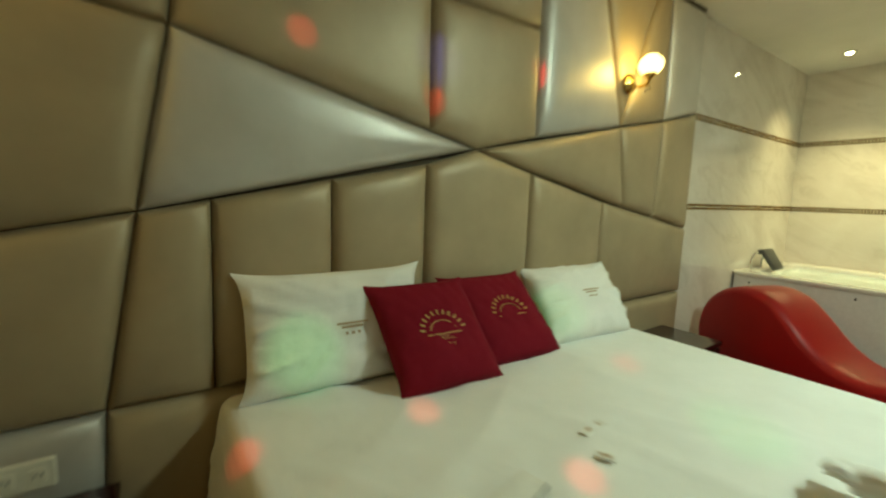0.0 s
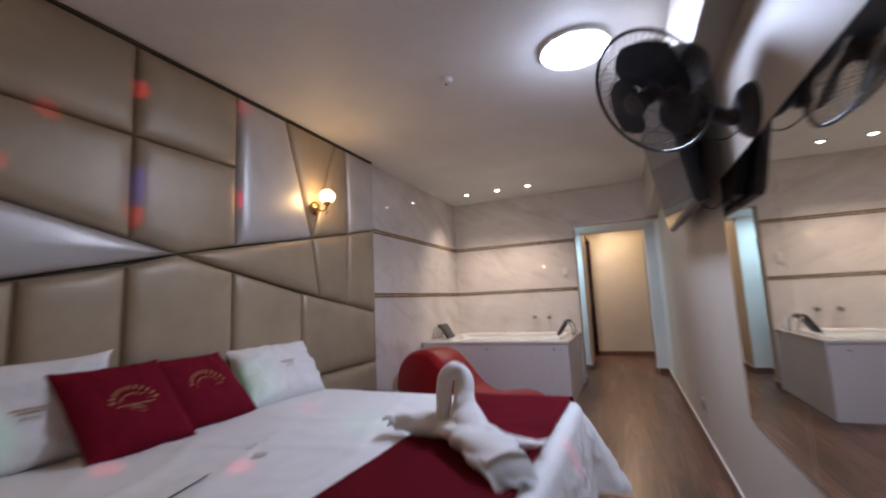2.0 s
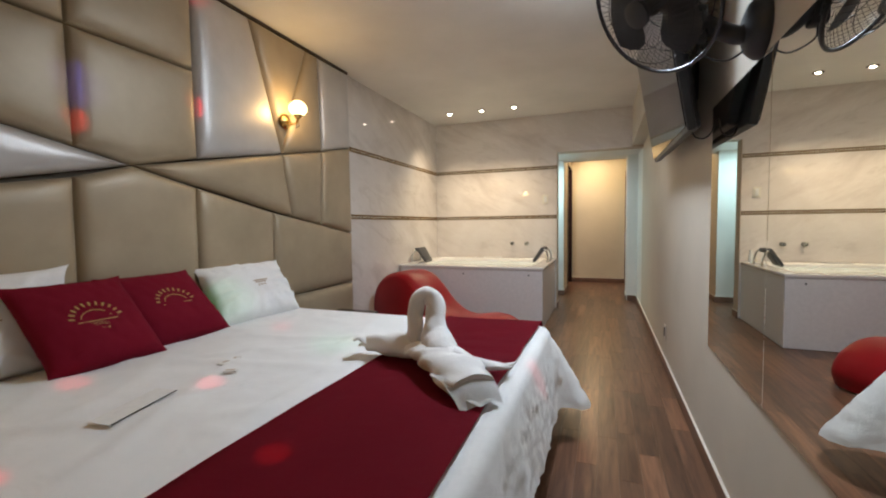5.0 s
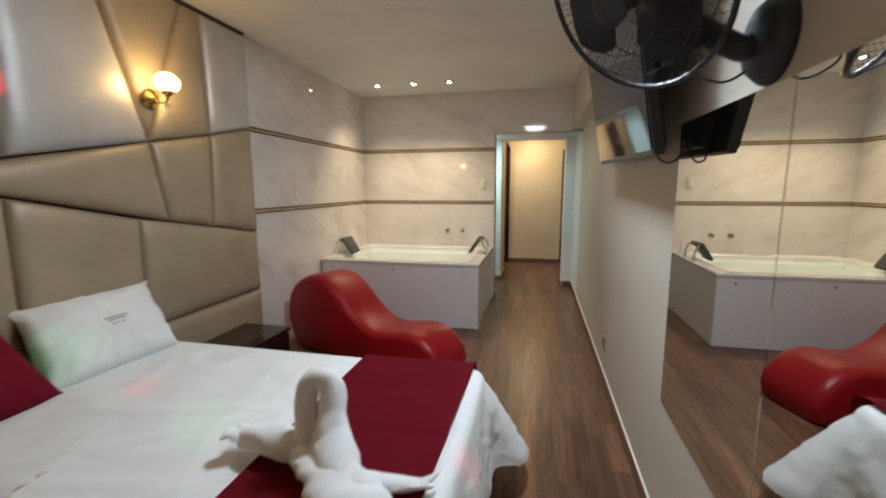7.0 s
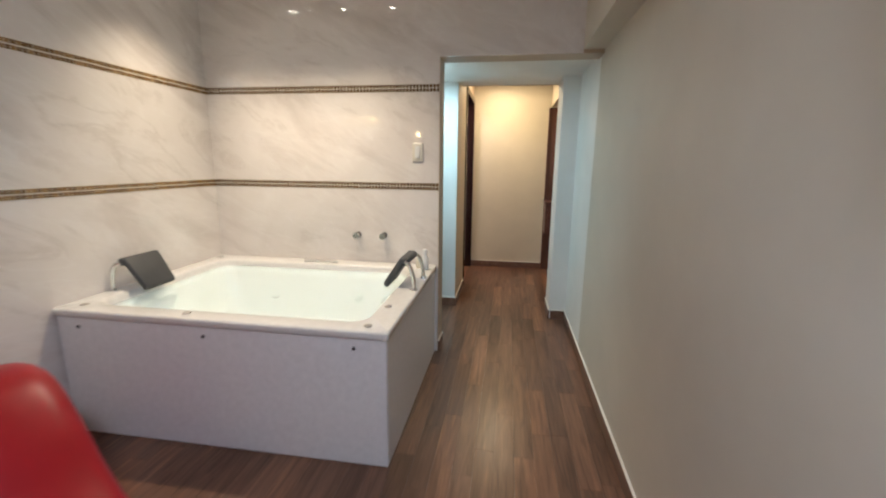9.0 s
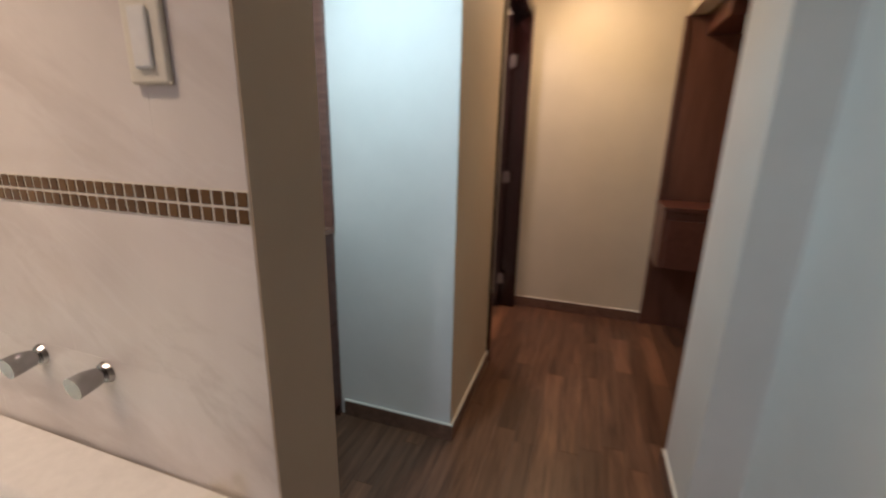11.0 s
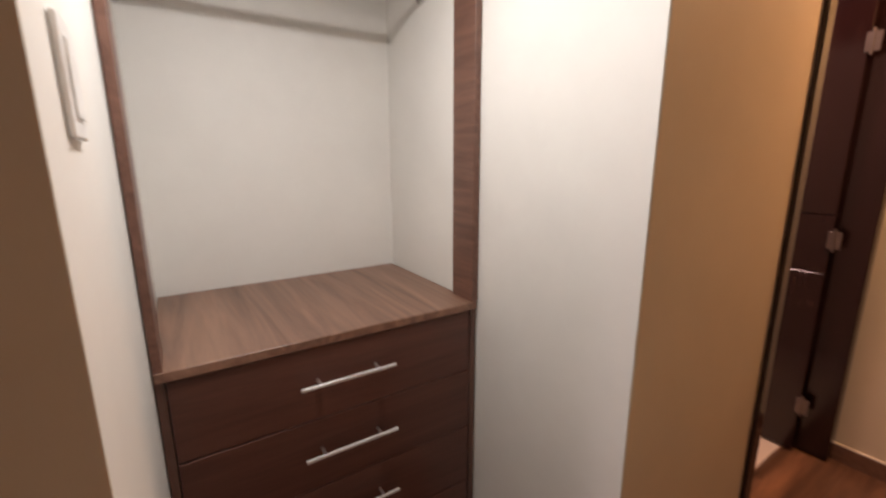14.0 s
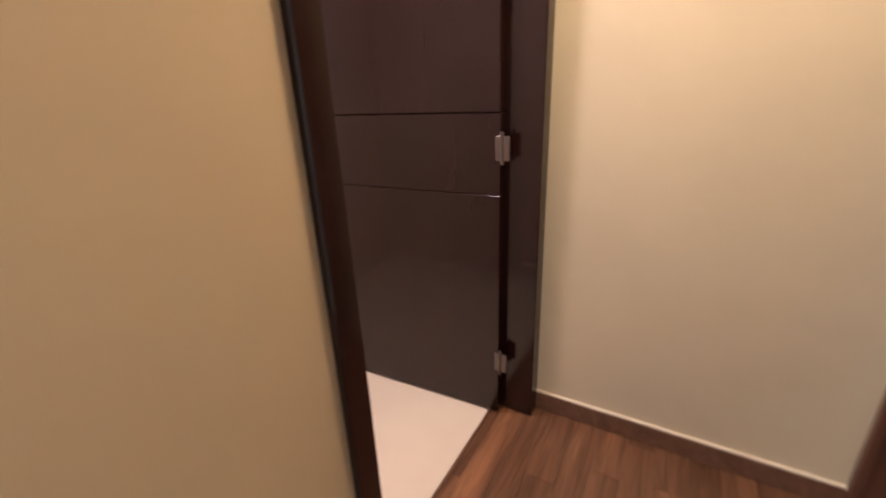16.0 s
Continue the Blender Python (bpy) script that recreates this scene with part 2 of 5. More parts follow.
M_CUSHION.node_tree.nodes["Principled BSDF"].inputs["Specular IOR Level"].default_value = 0.12
M_GOLDTHREAD = plain("gold_thread", (0.42, 0.23, 0.05), 0.5)
M_TANINK = plain("tan_print", (0.50, 0.38, 0.27), 0.8)
M_ACRYL = plain("white_acrylic", (0.74, 0.725, 0.705), 0.16)
M_PANEL = plain("white_tub_panel", (0.72, 0.70, 0.70), 0.3)
M_WATER = Mat("still_water", 0.03).set(Transmission_Weight=0.9, IOR=1.33).color((0.85, 0.96, 0.965)).m
M_CHROME = plain("chrome", (0.82, 0.82, 0.82), 0.1, 1.0)
# Chrome with a darkened base colour, replacing dark reflections on the taps.
M_TAP = plain("darkened_chrome", (0.36, 0.36, 0.37), 0.12, 1.0)
M_STEEL = plain("brushed_steel", (0.88, 0.88, 0.88), 0.32, 1.0)
M_BRASS = plain("polished_brass", (0.72, 0.48, 0.16), 0.2, 1.0)
M_ALU = plain("satin_aluminium", (0.93, 0.93, 0.93), 0.5, 0.85)
M_GROOVE = plain("groove_shade", (0.012, 0.007, 0.006), 0.9)
# Black plastic, lifted and blued in colour to stand in for haze.
M_BLACK = plain("hazed_black_plastic", (0.030, 0.034, 0.044), 0.42)
M_GREYPAD = plain("charcoal_foam_vinyl", (0.06, 0.062, 0.066), 0.5)
M_SCREEN = plain("tv_glass_screen", (0.012, 0.012, 0.015), 0.05, 0.0, False)
M_SCREEN.node_tree.nodes["Principled BSDF"].inputs["Specular IOR Level"].default_value = 0.25
M_DULLHINGE = plain("dull_hinge_metal", (0.20, 0.17, 0.16), 0.4, 0.8)
M_MIRROR = plain("silvered_mirror", (0.84, 0.85, 0.82), 0.008, 1.0, False)
M_MOSAIC = Mat("gold_brown_glass_mosaic", 0.12)
_oi = M_MOSAIC.node("ShaderNodeObjectInfo")
M_MOSAIC.color(M_MOSAIC.ramp(_oi.outputs["Random"], [(0.0, (0.10, 0.052, 0.02)), (0.5, (0.125, 0.066, 0.025)), (1.0, (0.16, 0.088, 0.034))]))
M_MOSAIC = M_MOSAIC.set(Metallic=0.1).m
M_MOSAIC_FAR = Mat("gold_brown_glass_mosaic_strip", 0.12)
_ge = M_MOSAIC_FAR.node("ShaderNodeNewGeometry")
M_MOSAIC_FAR.color(M_MOSAIC_FAR.ramp(_ge.outputs["Random Per Island"], [(0.0, (0.13, 0.07, 0.024)), (0.5, (0.19, 0.105, 0.036)), (1.0, (0.34, 0.20, 0.07))]))
M_MOSAIC_FAR = M_MOSAIC_FAR.set(Metallic=0.15).m
M_PLASTIC = plain("ivory_plastic", (0.78, 0.74, 0.64), 0.35)
M_WPLASTIC = plain("white_plastic", (0.82, 0.82, 0.80), 0.35)
M_DISC = glow("lit_led_panel", (0.82, 0.92, 1.0), 14)
M_SPOTGLOW = glow("lit_downlight_lens", (1.0, 0.88, 0.68), 40)
M_GLOBE = glow("lit_frosted_globe", (1.0, 0.72, 0.32), 3.6)
M_BATHTILE = paint("pale_bathroom_tile", (0.78, 0.70, 0.63), 0.25)
M_PAPER = plain("white_paper", (0.80, 0.78, 0.74), 0.7)
M_DARKROOM = paint("plain_wall_paint", (0.60, 0.55, 0.47))

# ---- building helpers ----


def link_mesh(name, bm, material, smooth=None):
    me = bpy.data.meshes.new(name)
    bmesh.ops.recalc_face_normals(bm, faces=bm.faces)
    bm.to_mesh(me)
    bm.free()
    for mt in (material if isinstance(material, (list, tuple)) else [material]):
        me.materials.append(mt)
    if smooth is not None:
        me.polygons.foreach_set("use_smooth", [True] * len(me.polygons))
        me.set_sharp_from_angle(angle=radians(smooth))
    return new(name, me)


def part(name, bm, material, parent, label="", smooth=None):
    ob = link_mesh(name, bm, material, smooth)
    ob.parent = parent
    ob.matrix_parent_inverse = base_of(parent).inverted()
    if label:
        ob["label"] = label
    return ob


def base_of(ob):
    m = ob.matrix_basis.copy()
    while ob.parent:
        m = ob.parent.matrix_basis @ ob.matrix_parent_inverse @ m
        ob = ob.parent
    return m


def thing(name, at, label, category, group="", kind=""):
    e = new(name)
    e.matrix_basis = Matrix.Translation(at)
    e.empty_display_size = 0.1
    return tagged(e, label, category, group, kind)


def setting(name, bm, material, label="", category="", smooth=None):
    return tagged(link_mesh(name, bm, material, smooth), label, category, "", "structure")


def slab(x0, x1, y0, y1, z0, z1, bevel=0.0, seg=2, bm=None):
    made = bmesh.new()
    bmesh.ops.create_cube(made, size=1)
    for v in made.verts:
        v.co = Vector((x0 + (v.co.x + 0.5) * (x1 - x0), y0 + (v.co.y + 0.5) * (y1 - y0), z0 + (v.co.z + 0.5) * (z1 - z0)))
    if bevel:
        bmesh.ops.bevel(made, geom=list(made.edges), offset=bevel, segments=seg, affect="EDGES", profile=0.5)
    return join(bm, made)


def join(bm, made):
    if bm is None:
        return made
    tmp = bpy.data.meshes.new("tmp")
    made.to_mesh(tmp)
    made.free()
    bm.from_mesh(tmp)
    bpy.data.meshes.remove(tmp)
    return bm


def turned(bm, m):
    bmesh.ops.transform(bm, matrix=m, verts=bm.verts)
    return bm


def rod(a, b, r, r2=None, n=16, bm=None, bevel=0.0):
    a, b = Vector(a), Vector(b)
    made = bmesh.new()
    bmesh.ops.create_cone(made, cap_ends=True, segments=n, radius1=r, radius2=r if r2 is None else r2, depth=(b - a).length)
    if bevel:
        caps = [e for e in made.edges if len(e.link_faces) == 2 and any(len(f.verts) > 4 for f in e.link_faces)]
        bmesh.ops.bevel(made, geom=caps, offset=bevel, segments=2, affect="EDGES", profile=0.5)
    q = (b - a).to_track_quat("Z", "Y").to_matrix().to_4x4()
    bmesh.ops.transform(made, matrix=Matrix.Translation((a + b) / 2) @ q, verts=made.verts)
    return join(bm, made)


def smooth_path(points, n=8):
    """Catmull-Rom through the points."""
    P = [Vector(p) for p in points]
    P = [P[0] * 2 - P[1]] + P + [P[-1] * 2 - P[-2]]
    out = []
    for i in range(1, len(P) - 2):
        for k in range(n):
            t = k / n
            out.append(0.5 * (2 * P[i] + (P[i + 1] - P[i - 1]) * t + (2 * P[i - 1] - 5 * P[i] + 4 * P[i + 1] - P[i + 2]) * t * t
                              + (3 * P[i] - P[i - 1] - 3 * P[i + 1] + P[i + 2]) * t ** 3))
    out.append(P[-2])
    return out


def sweep(points, radii, n=12, flat=1.0, bm=None, per=8, wobble=0.0, up=(0, 0, 1)):
    """A tube along a smooth path; radii are spread along it; flat squeezes it along up."""
    path = smooth_path(points, per)
    made = bmesh.new()
    rings = []
    for i, p in enumerate(path):
        d = (path[min(i + 1, len(path) - 1)] - path[max(i - 1, 0)]).normalized()
        s = d.cross(Vector(up))
        s = s.normalized() if s.length > 1e-4 else Vector((1, 0, 0))
        u = s.cross(d)
        f = i / (len(path) - 1) * (len(radii) - 1)
        j = min(int(f), len(radii) - 2)
        r = radii[j] + (radii[j + 1] - radii[j]) * (f - j)
        ring = []
        for k in range(n):
            a = 2 * math.pi * k / n
            w = 1 + wobble * noise.noise(p * 18 + Vector((math.cos(a), math.sin(a), 0)) * 1.3)
            ring.append(made.verts.new(p + s * (math.cos(a) * r * w) + u * (math.sin(a) * r * flat * w)))
        rings.append(ring)
    for a, b in zip(rings, rings[1:]):
        for k in range(n):
            made.faces.new((a[k], a[(k + 1) % n], b[(k + 1) % n], b[k]))
    made.faces.new(rings[0])
    made.faces.new(list(reversed(rings[-1])))
    return join(bm, made)


def lathe(profile, n=24, bm=None, m=None):
    """Turns (radius, height) pairs round z."""
    made = bmesh.new()
    rings = [[made.verts.new((max(r, 1e-4) * math.cos(2 * math.pi * k / n), max(r, 1e-4) * math.sin(2 * math.pi * k / n), z)) for k in range(n)] for r, z in profile]
    for a, b in zip(rings, rings[1:]):
        for k in range(n):
            made.faces.new((a[k], a[(k + 1) % n], b[(k + 1) % n], b[k]))
    made.faces.new(rings[0])
    made.faces.new(list(reversed(rings[-1])))
    if m is not None:
        bmesh.ops.transform(made, matrix=m, verts=made.verts)
    return join(bm, made)


def letters(text, size, m, name, parent, material, thick=0.0006, bold=0.0):
    """Raised lettering, made from the built-in font."""
    cu = bpy.data.curves.new(name, "FONT")
    cu.body, cu.size, cu.extrude, cu.align_x, cu.align_y, cu.offset = text, size, thick, "CENTER", "CENTER", bold
    tmp = bpy.data.objects.new(name, cu)
    scene.collection.objects.link(tmp)
    me = bpy.data.meshes.new_from_object(tmp.evaluated_get(bpy.context.evaluated_depsgraph_get()))
    bpy.data.objects.remove(tmp)
    me.transform(m)
    me.materials.clear()
    me.materials.append(material)
    ob = new(name, me)
    ob.parent = parent
    ob.matrix_parent_inverse = base_of(parent).inverted()
    return ob


# ---- the room: sizes ----
W = 2.76            # from the padded wall to the mirror wall
FAR = 6.0           # the marble wall behind the tub
NEAR = -1.5
H = 2.58
OPEN = 1.72         # where the marble wall ends and the passage begins
BEAM = 2.08         # underside of the wall above the passage
PIER = 7.06
DOOR0, DOOR1 = 7.82, 8.70
BACK = 8.77
LOW = 2.115         # lowered ceiling of the vestibule
HALLH = 2.42

setting("floor", slab(-0.2, 3.9, NEAR - 0.1, BACK + 0.25, -0.12, -0.008), M_UNDER, "dark joints under brown laminate floor planks", "floor")
setting("ceiling", slab(-0.15, W + 0.15, NEAR - 0.1, FAR + 0.178, H, H + 0.12), M_CEIL, "smooth pale painted bedroom ceiling", "ceiling")
setting("ceiling_vestibule", slab(0.4, W + 0.15, FAR + 0.18, PIER + 0.2, LOW, LOW + 0.3), M_WHITE, "low white ceiling before the wardrobe", "ceiling")
setting("ceiling_hall", slab(1.55, 3.8, PIER + 0.2, BACK + 0.15, HALLH, HALLH + 0.1), M_WHITE, "painted hall ceiling", "ceiling")
setting("wall_west", slab(-0.14, -0.012, NEAR, FAR, 0, H), M_GROUT, "wall behind padded panels and marble tiles", "wall")
wall_north = setting("wall_north", slab(-0.012, OPEN, FAR + 0.012, FAR + 0.178, 0, H), [M_WHITE], "wall behind the bathtub, painted white on its back", "wall")
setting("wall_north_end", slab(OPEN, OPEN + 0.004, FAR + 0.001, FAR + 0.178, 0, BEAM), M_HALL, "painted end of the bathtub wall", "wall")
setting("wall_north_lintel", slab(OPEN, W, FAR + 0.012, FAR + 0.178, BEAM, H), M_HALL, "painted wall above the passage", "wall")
setting("wall_east", slab(W, W + 0.14, NEAR, FAR + 0.1, 0, H), M_WALL, "cream painted wall with the mirror on it", "wall")
setting("wall_east_passage", slab(W, W + 0.14, FAR + 0.1, 6.86, 0, H), M_WHITE, "white painted wall of the passage", "wall")
setting("soffit", slab(2.63, W, NEAR, FAR, 2.1, H), M_WALL, "boxed cream beam along the top of the wall", "beam")
setting("wall_south", slab(-0.14, W + 0.14, NEAR - 0.12, NEAR, 0, H), M_DARKROOM, "plain painted wall at the end of the room", "wall")
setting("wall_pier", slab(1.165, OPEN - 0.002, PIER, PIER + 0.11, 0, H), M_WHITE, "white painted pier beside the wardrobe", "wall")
setting("wall_pier_side", slab(OPEN - 0.12, OPEN, PIER + 0.004, DOOR0 - 0.05, 0, H), M_PIERSIDE, "tan pier side in the hall, paint lightened as if lit", "wall")
setting("wall_jamb_east", slab(2.62, W + 0.14, 6.86, 7.22, 0, H), M_WHITE, "short white painted wall projecting into the hall", "wall")
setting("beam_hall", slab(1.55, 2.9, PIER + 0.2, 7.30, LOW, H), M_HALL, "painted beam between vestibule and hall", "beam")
setting("wall_back", slab(1.56, 2.70, BACK, BACK + 0.12, 0, H), M_BACKWALL, "wall closing the hall, its paint lightened as if lit", "wall")
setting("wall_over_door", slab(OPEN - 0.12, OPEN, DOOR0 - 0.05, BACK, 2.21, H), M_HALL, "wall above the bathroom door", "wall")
setting("beam_alcove", slab(2.70, 2.805, 7.321, BACK + 0.019, 2.1, HALLH - 0.001), M_BACKWALL, "cream painted header above the alcove", "beam")
setting("wall_alcove_back", slab(2.70, 3.8, BACK + 0.02, BACK + 0.12, 0, H), M_HALL, "wall behind the wood-lined alcove", "wall")
setting("wall_alcove_side", slab(3.72, 3.84, 7.3, BACK + 0.12, 0, H), M_HALL, "end wall of the alcove", "wall")
setting("wall_alcove_front", slab(W + 0.14, 3.84, 7.2, 7.32, 0, H), M_HALL, "wall closing the alcove", "wall")
setting("wall_closet_back", slab(0.42, 0.545, FAR + 0.178, PIER + 0.11, 0, LOW), M_WHITE, "white back wall of the wardrobe niche", "wall")
setting("wall_closet_side", slab(0.545, 1.165, PIER, PIER + 0.11, 0, LOW), M_WHITE, "white side wall of the wardrobe niche", "wall")
# the bathroom behind the open door
setting("bathroom_floor", slab(0.3, OPEN - 0.145, PIER + 0.11, 9.4, -0.008, 0.003), M_BATHTILE, "pale pink-white bathroom floor tiles", "floor")
setting("wall_bath_west", slab(0.2, 0.3, PIER + 0.11, 9.4, 0, H), M_BATHTILE, "pale tiled bathroom wall", "wall")
setting("wall_bath_north", slab(0.3, 1.56, 9.3, 9.42, 0, H), M_BATHTILE, "pale tiled bathroom wall", "wall")
setting("wall_bath_south", slab(0.3, 1.60, PIER + 0.112, PIER + 0.2, 0, H), M_BATHTILE, "pale tiled bathroom wall", "wall")
setting("wall_bath_east", slab(1.56, 1.68, BACK + 0.121, 9.42, 0, H), M_BATHTILE, "pale tiled bathroom wall", "wall")
setting("ceiling_bathroom", slab(0.2, OPEN - 0.12, PIER + 0.2, 9.42, HALLH, HALLH + 0.1), M_WHITE, "white bathroom ceiling", "ceiling")


def baseboard(a, b, inward):
    """A wood baseboard with a cream bead from a to b along a wall; inward is the way out of the wall."""
    (xa, ya), (xb, yb) = a, b
    ix, iy = inward
    t, h = 0.012, 0.078
    lo = (min(xa, xb) + min(0, ix * t), min(ya, yb) + min(0, iy * t))
    hi = (max(xa, xb) + max(0, ix * t), max(ya, yb) + max(0, iy * t))
    e = thing("baseboard", ((xa + xb) / 2, (ya + yb) / 2, 0), "brown wood baseboard with a cream top edge", "baseboard", "", "structure")
    part("board", slab(lo[0], hi[0], lo[1], hi[1], 0, h, 0.002, 1), M_SKIRT, e)
    part("bead", slab(lo[0], hi[0], lo[1], hi[1], h, h + 0.008, 0.002, 1), M_BEAD, e, "cream bead along its top")
    return e


baseboard((W, NEAR), (W, 6.848), (-1, 0))
baseboard((2.632, 6.86), (W, 6.86), (0, -1))
baseboard((2.62, 6.848), (2.62, 7.22), (-1, 0))
baseboard((1.177, PIER), (OPEN + 0.012, PIER), (0, -1))
baseboard((OPEN, PIER), (OPEN, DOOR0 - 0.05), (1, 0))
baseboard((1.73, BACK), (2.70, BACK), (0, -1))
baseboard((OPEN + 0.004, FAR + 0.002), (OPEN + 0.004, FAR + 0.178), (1, 0))

# ---- marble tiles and mosaic borders ----
B1, B2, BH = 1.231, 1.886, 0.052
ROWS = [(0.0, 0.30), (0.30, 0.60), (0.60, 0.903), (0.903, B1 - BH / 2), (B1 + BH / 2, 1.558), (1.558, B2 - BH / 2), (B2 + BH / 2, 2.246), (2.246, H)]
G = 0.00005


def tile_mesh(a, b, z0, z1, wall):
    bm = slab(a + G, b - G, -0.006, 0.006, z0 + G, z1 - G, 0.0002, 1)
    if wall == "west":
        turned(bm, Matrix.Rotation(radians(90), 4, "Z"))
        for v in bm.verts:
            v.co.x -= 0.006
    else:
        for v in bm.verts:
            # Above the beam the tiles lean out, which raises the ceiling panel's reflection.
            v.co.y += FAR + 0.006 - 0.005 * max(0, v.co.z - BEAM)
    return bm


marble_west = thing("marble_cladding", (0, 4.8, 0), "polished cream marble tiles with grey veins", "wall tiles", "", "structure")
marble_north = thing("marble_cladding", (0.9, FAR, 0), "polished cream marble tiles behind the bathtub", "wall tiles", "", "structure")
for ri, (z0, z1) in enumerate(ROWS):
    cuts = [3.668, 4.36, 5.02, 5.65, FAR] if ri % 2 else [3.668, 4.05, 4.70, 5.36, FAR]
    for a, b in zip(cuts, cuts[1:]):
        part("tile", tile_mesh(a, b, z0, z1, "west"), M_MARBLE, marble_west)
    cuts = [0.0, 0.62, 1.24, OPEN] if ri % 2 else [0.0, 0.31, 0.93, 1.55, OPEN]
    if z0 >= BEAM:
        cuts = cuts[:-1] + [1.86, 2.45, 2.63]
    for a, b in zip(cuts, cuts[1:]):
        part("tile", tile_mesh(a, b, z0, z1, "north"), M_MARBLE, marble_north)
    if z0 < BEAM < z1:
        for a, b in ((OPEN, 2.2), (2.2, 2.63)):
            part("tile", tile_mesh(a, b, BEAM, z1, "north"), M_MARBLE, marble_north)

CELL = 0.0232
for zc in (B1, B2):
    e = thing("mosaic_border", (0.9, FAR, zc), "band of small gold-brown glass mosaic tiles", "tile border", "", "structure")
    part("grout", slab(0.0, OPEN, FAR - 0.0008, FAR + 0.011, zc - BH / 2, zc + BH / 2), M_PLASTIC, e, "cream grout")
    shared = None
    for row in (-1, 1):
        for i in range(int(OPEN / CELL)):
            x = (i + 0.5) * OPEN / int(OPEN / CELL)
            if shared is None:
                bm = slab(-CELL / 2 + 0.0019, CELL / 2 - 0.0019, -0.0022, 0.005, -BH / 4 + 0.0021, BH / 4 - 0.0021, 0.001, 1)
                shared = part("mosaic_tile", bm, M_MOSAIC, e)
                ob = shared
            else:
                ob = new("mosaic_tile", shared.data)
                ob.parent = e
                ob.matrix_parent_inverse = base_of(e).inverted()
            ob.matrix_basis = Matrix.Translation((x, FAR, zc + row * BH / 4))
    e = thing("mosaic_border", (0, 4.8, zc), "band of small gold-brown glass mosaic tiles", "tile border", "", "structure")
    part("grout", slab(-0.012, 0.0006, 3.668, FAR - 0.001, zc - BH / 2, zc + BH / 2), M_PLASTIC, e, "cream grout")
    verts, faces = [], []
    n = int((FAR - 3.668) / CELL)
    for row in (-1, 1):
        for i in range(n):
            y = 3.668 + (i + 0.5) * (FAR - 3.668) / n
            z = zc + row * BH / 4
            k, a, c = len(verts), CELL / 2 - 0.0013, BH / 4 - 0.0018
            for dy, dz in ((-a, -c), (a, -c), (a, c), (-a, c)):
                verts.append((-0.001, y + dy, z + dz))
            for dy, dz in ((-a, -c), (a, -c), (a, c), (-a, c)):
                verts.append((0.0024, y + dy * 0.9, z + dz * 0.9))
            faces += [(k + 4, k + 5, k + 6, k + 7)] + [(k + j, k + (j + 1) % 4, k + 4 + (j + 1) % 4, k + 4 + j) for j in range(4)]
    me = bpy.data.meshes.new("mosaic_tiles")
    me.from_pydata(verts, [], faces)
    me.materials.append(M_MOSAIC_FAR)
    ob = new("mosaic_tiles", me)
    ob.parent, ob["kind"] = e, "stuff"
    ob.matrix_parent_inverse = base_of(e).inverted()

# ---- padded wall ----


def inset(poly, d):
    """A convex outline moved inward by d."""
    n = len(poly)
    lines = []
    for i in range(n):
        a, b = Vector(poly[i]), Vector(poly[(i + 1) % n])
        t = (b - a).normalized()
        lines.append((a + Vector((-t.y, t.x)) * d, t))
    out = []
    for i in range(n):
        (p, t), (q, s) = lines[i - 1], lines[i]
        den = t.x * s.y - t.y * s.x
        if abs(den) < 1e-3:
            out.append(q.copy())
            continue
        k = ((q.x - p.x) * s.y - (q.y - p.y) * s.x) / den
        out.append(p + t * k)
    return out


def pad(poly, depth=0.074, back=0.004):
    """A stuffed panel whose outline lies in the wall's plane."""
    area = sum(poly[i][0] * poly[(i + 1) % len(poly)][1] - poly[(i + 1) % len(poly)][0] * poly[i][1] for i in range(len(poly))) / 2
    if area < 0:
        poly = poly[::-1]
    perim = sum((Vector(poly[i]) - Vector(poly[(i + 1) % len(poly)])).length for i in range(len(poly)))
    room = abs(area) / perim * 1.1
    bm = bmesh.new()
    rings = []
    corner = [Vector(p) for p in poly]
    for d, h in ((0.001, 0.22), (0.003, 0.40), (0.009, 0.58), (0.020, 0.75), (0.038, 0.88), (0.064, 0.96), (0.10, 0.995)):
        if d > room * 0.8:
            break
        ins = inset([tuple(c) for c in corner], d)
        ring = []
        for i in range(len(poly)):
            a, b = ins[i], ins[(i + 1) % len(poly)]
            k = max(1, int((Vector(poly[(i + 1) % len(poly)]) - Vector(poly[i])).length / 0.12))
            for j in range(k):
                p = a + (b - a) * j / k
                w = 0.003 * noise.noise(Vector((p.x * 7, p.y * 7, 1.7))) * h
                pucker = 0.006 * max(0, h - 0.3) * math.sin(j * 2.1 + i) * (1 - h)
                ring.append(bm.verts.new((back + depth * h + w + pucker, p.x, p.y)))
        rings.append(ring)
    for a, b in zip(rings, rings[1:]):
        n = len(a)
        for k in range(n):
            bm.faces.new((a[k], a[(k + 1) % n], b[(k + 1) % n], b[k]))
    last = rings[-1]
    c = Vector((0, 0, 0))
    for v in last:
        c += v.co
    c /= len(last)
    mid = [bm.verts.new(Vector((back + depth, c.y, c.z)).lerp(v.co, 0.5)) for v in last]
    tip = bm.verts.new((back + depth * 1.0, c.y, c.z))
    n = len(last)
    for k in range(n):
        bm.faces.new((last[k], last[(k + 1) % n], mid[(k + 1) % n], mid[k]))
        bm.faces.new((mid[k], mid[(k + 1) % n], tip))
    return bm


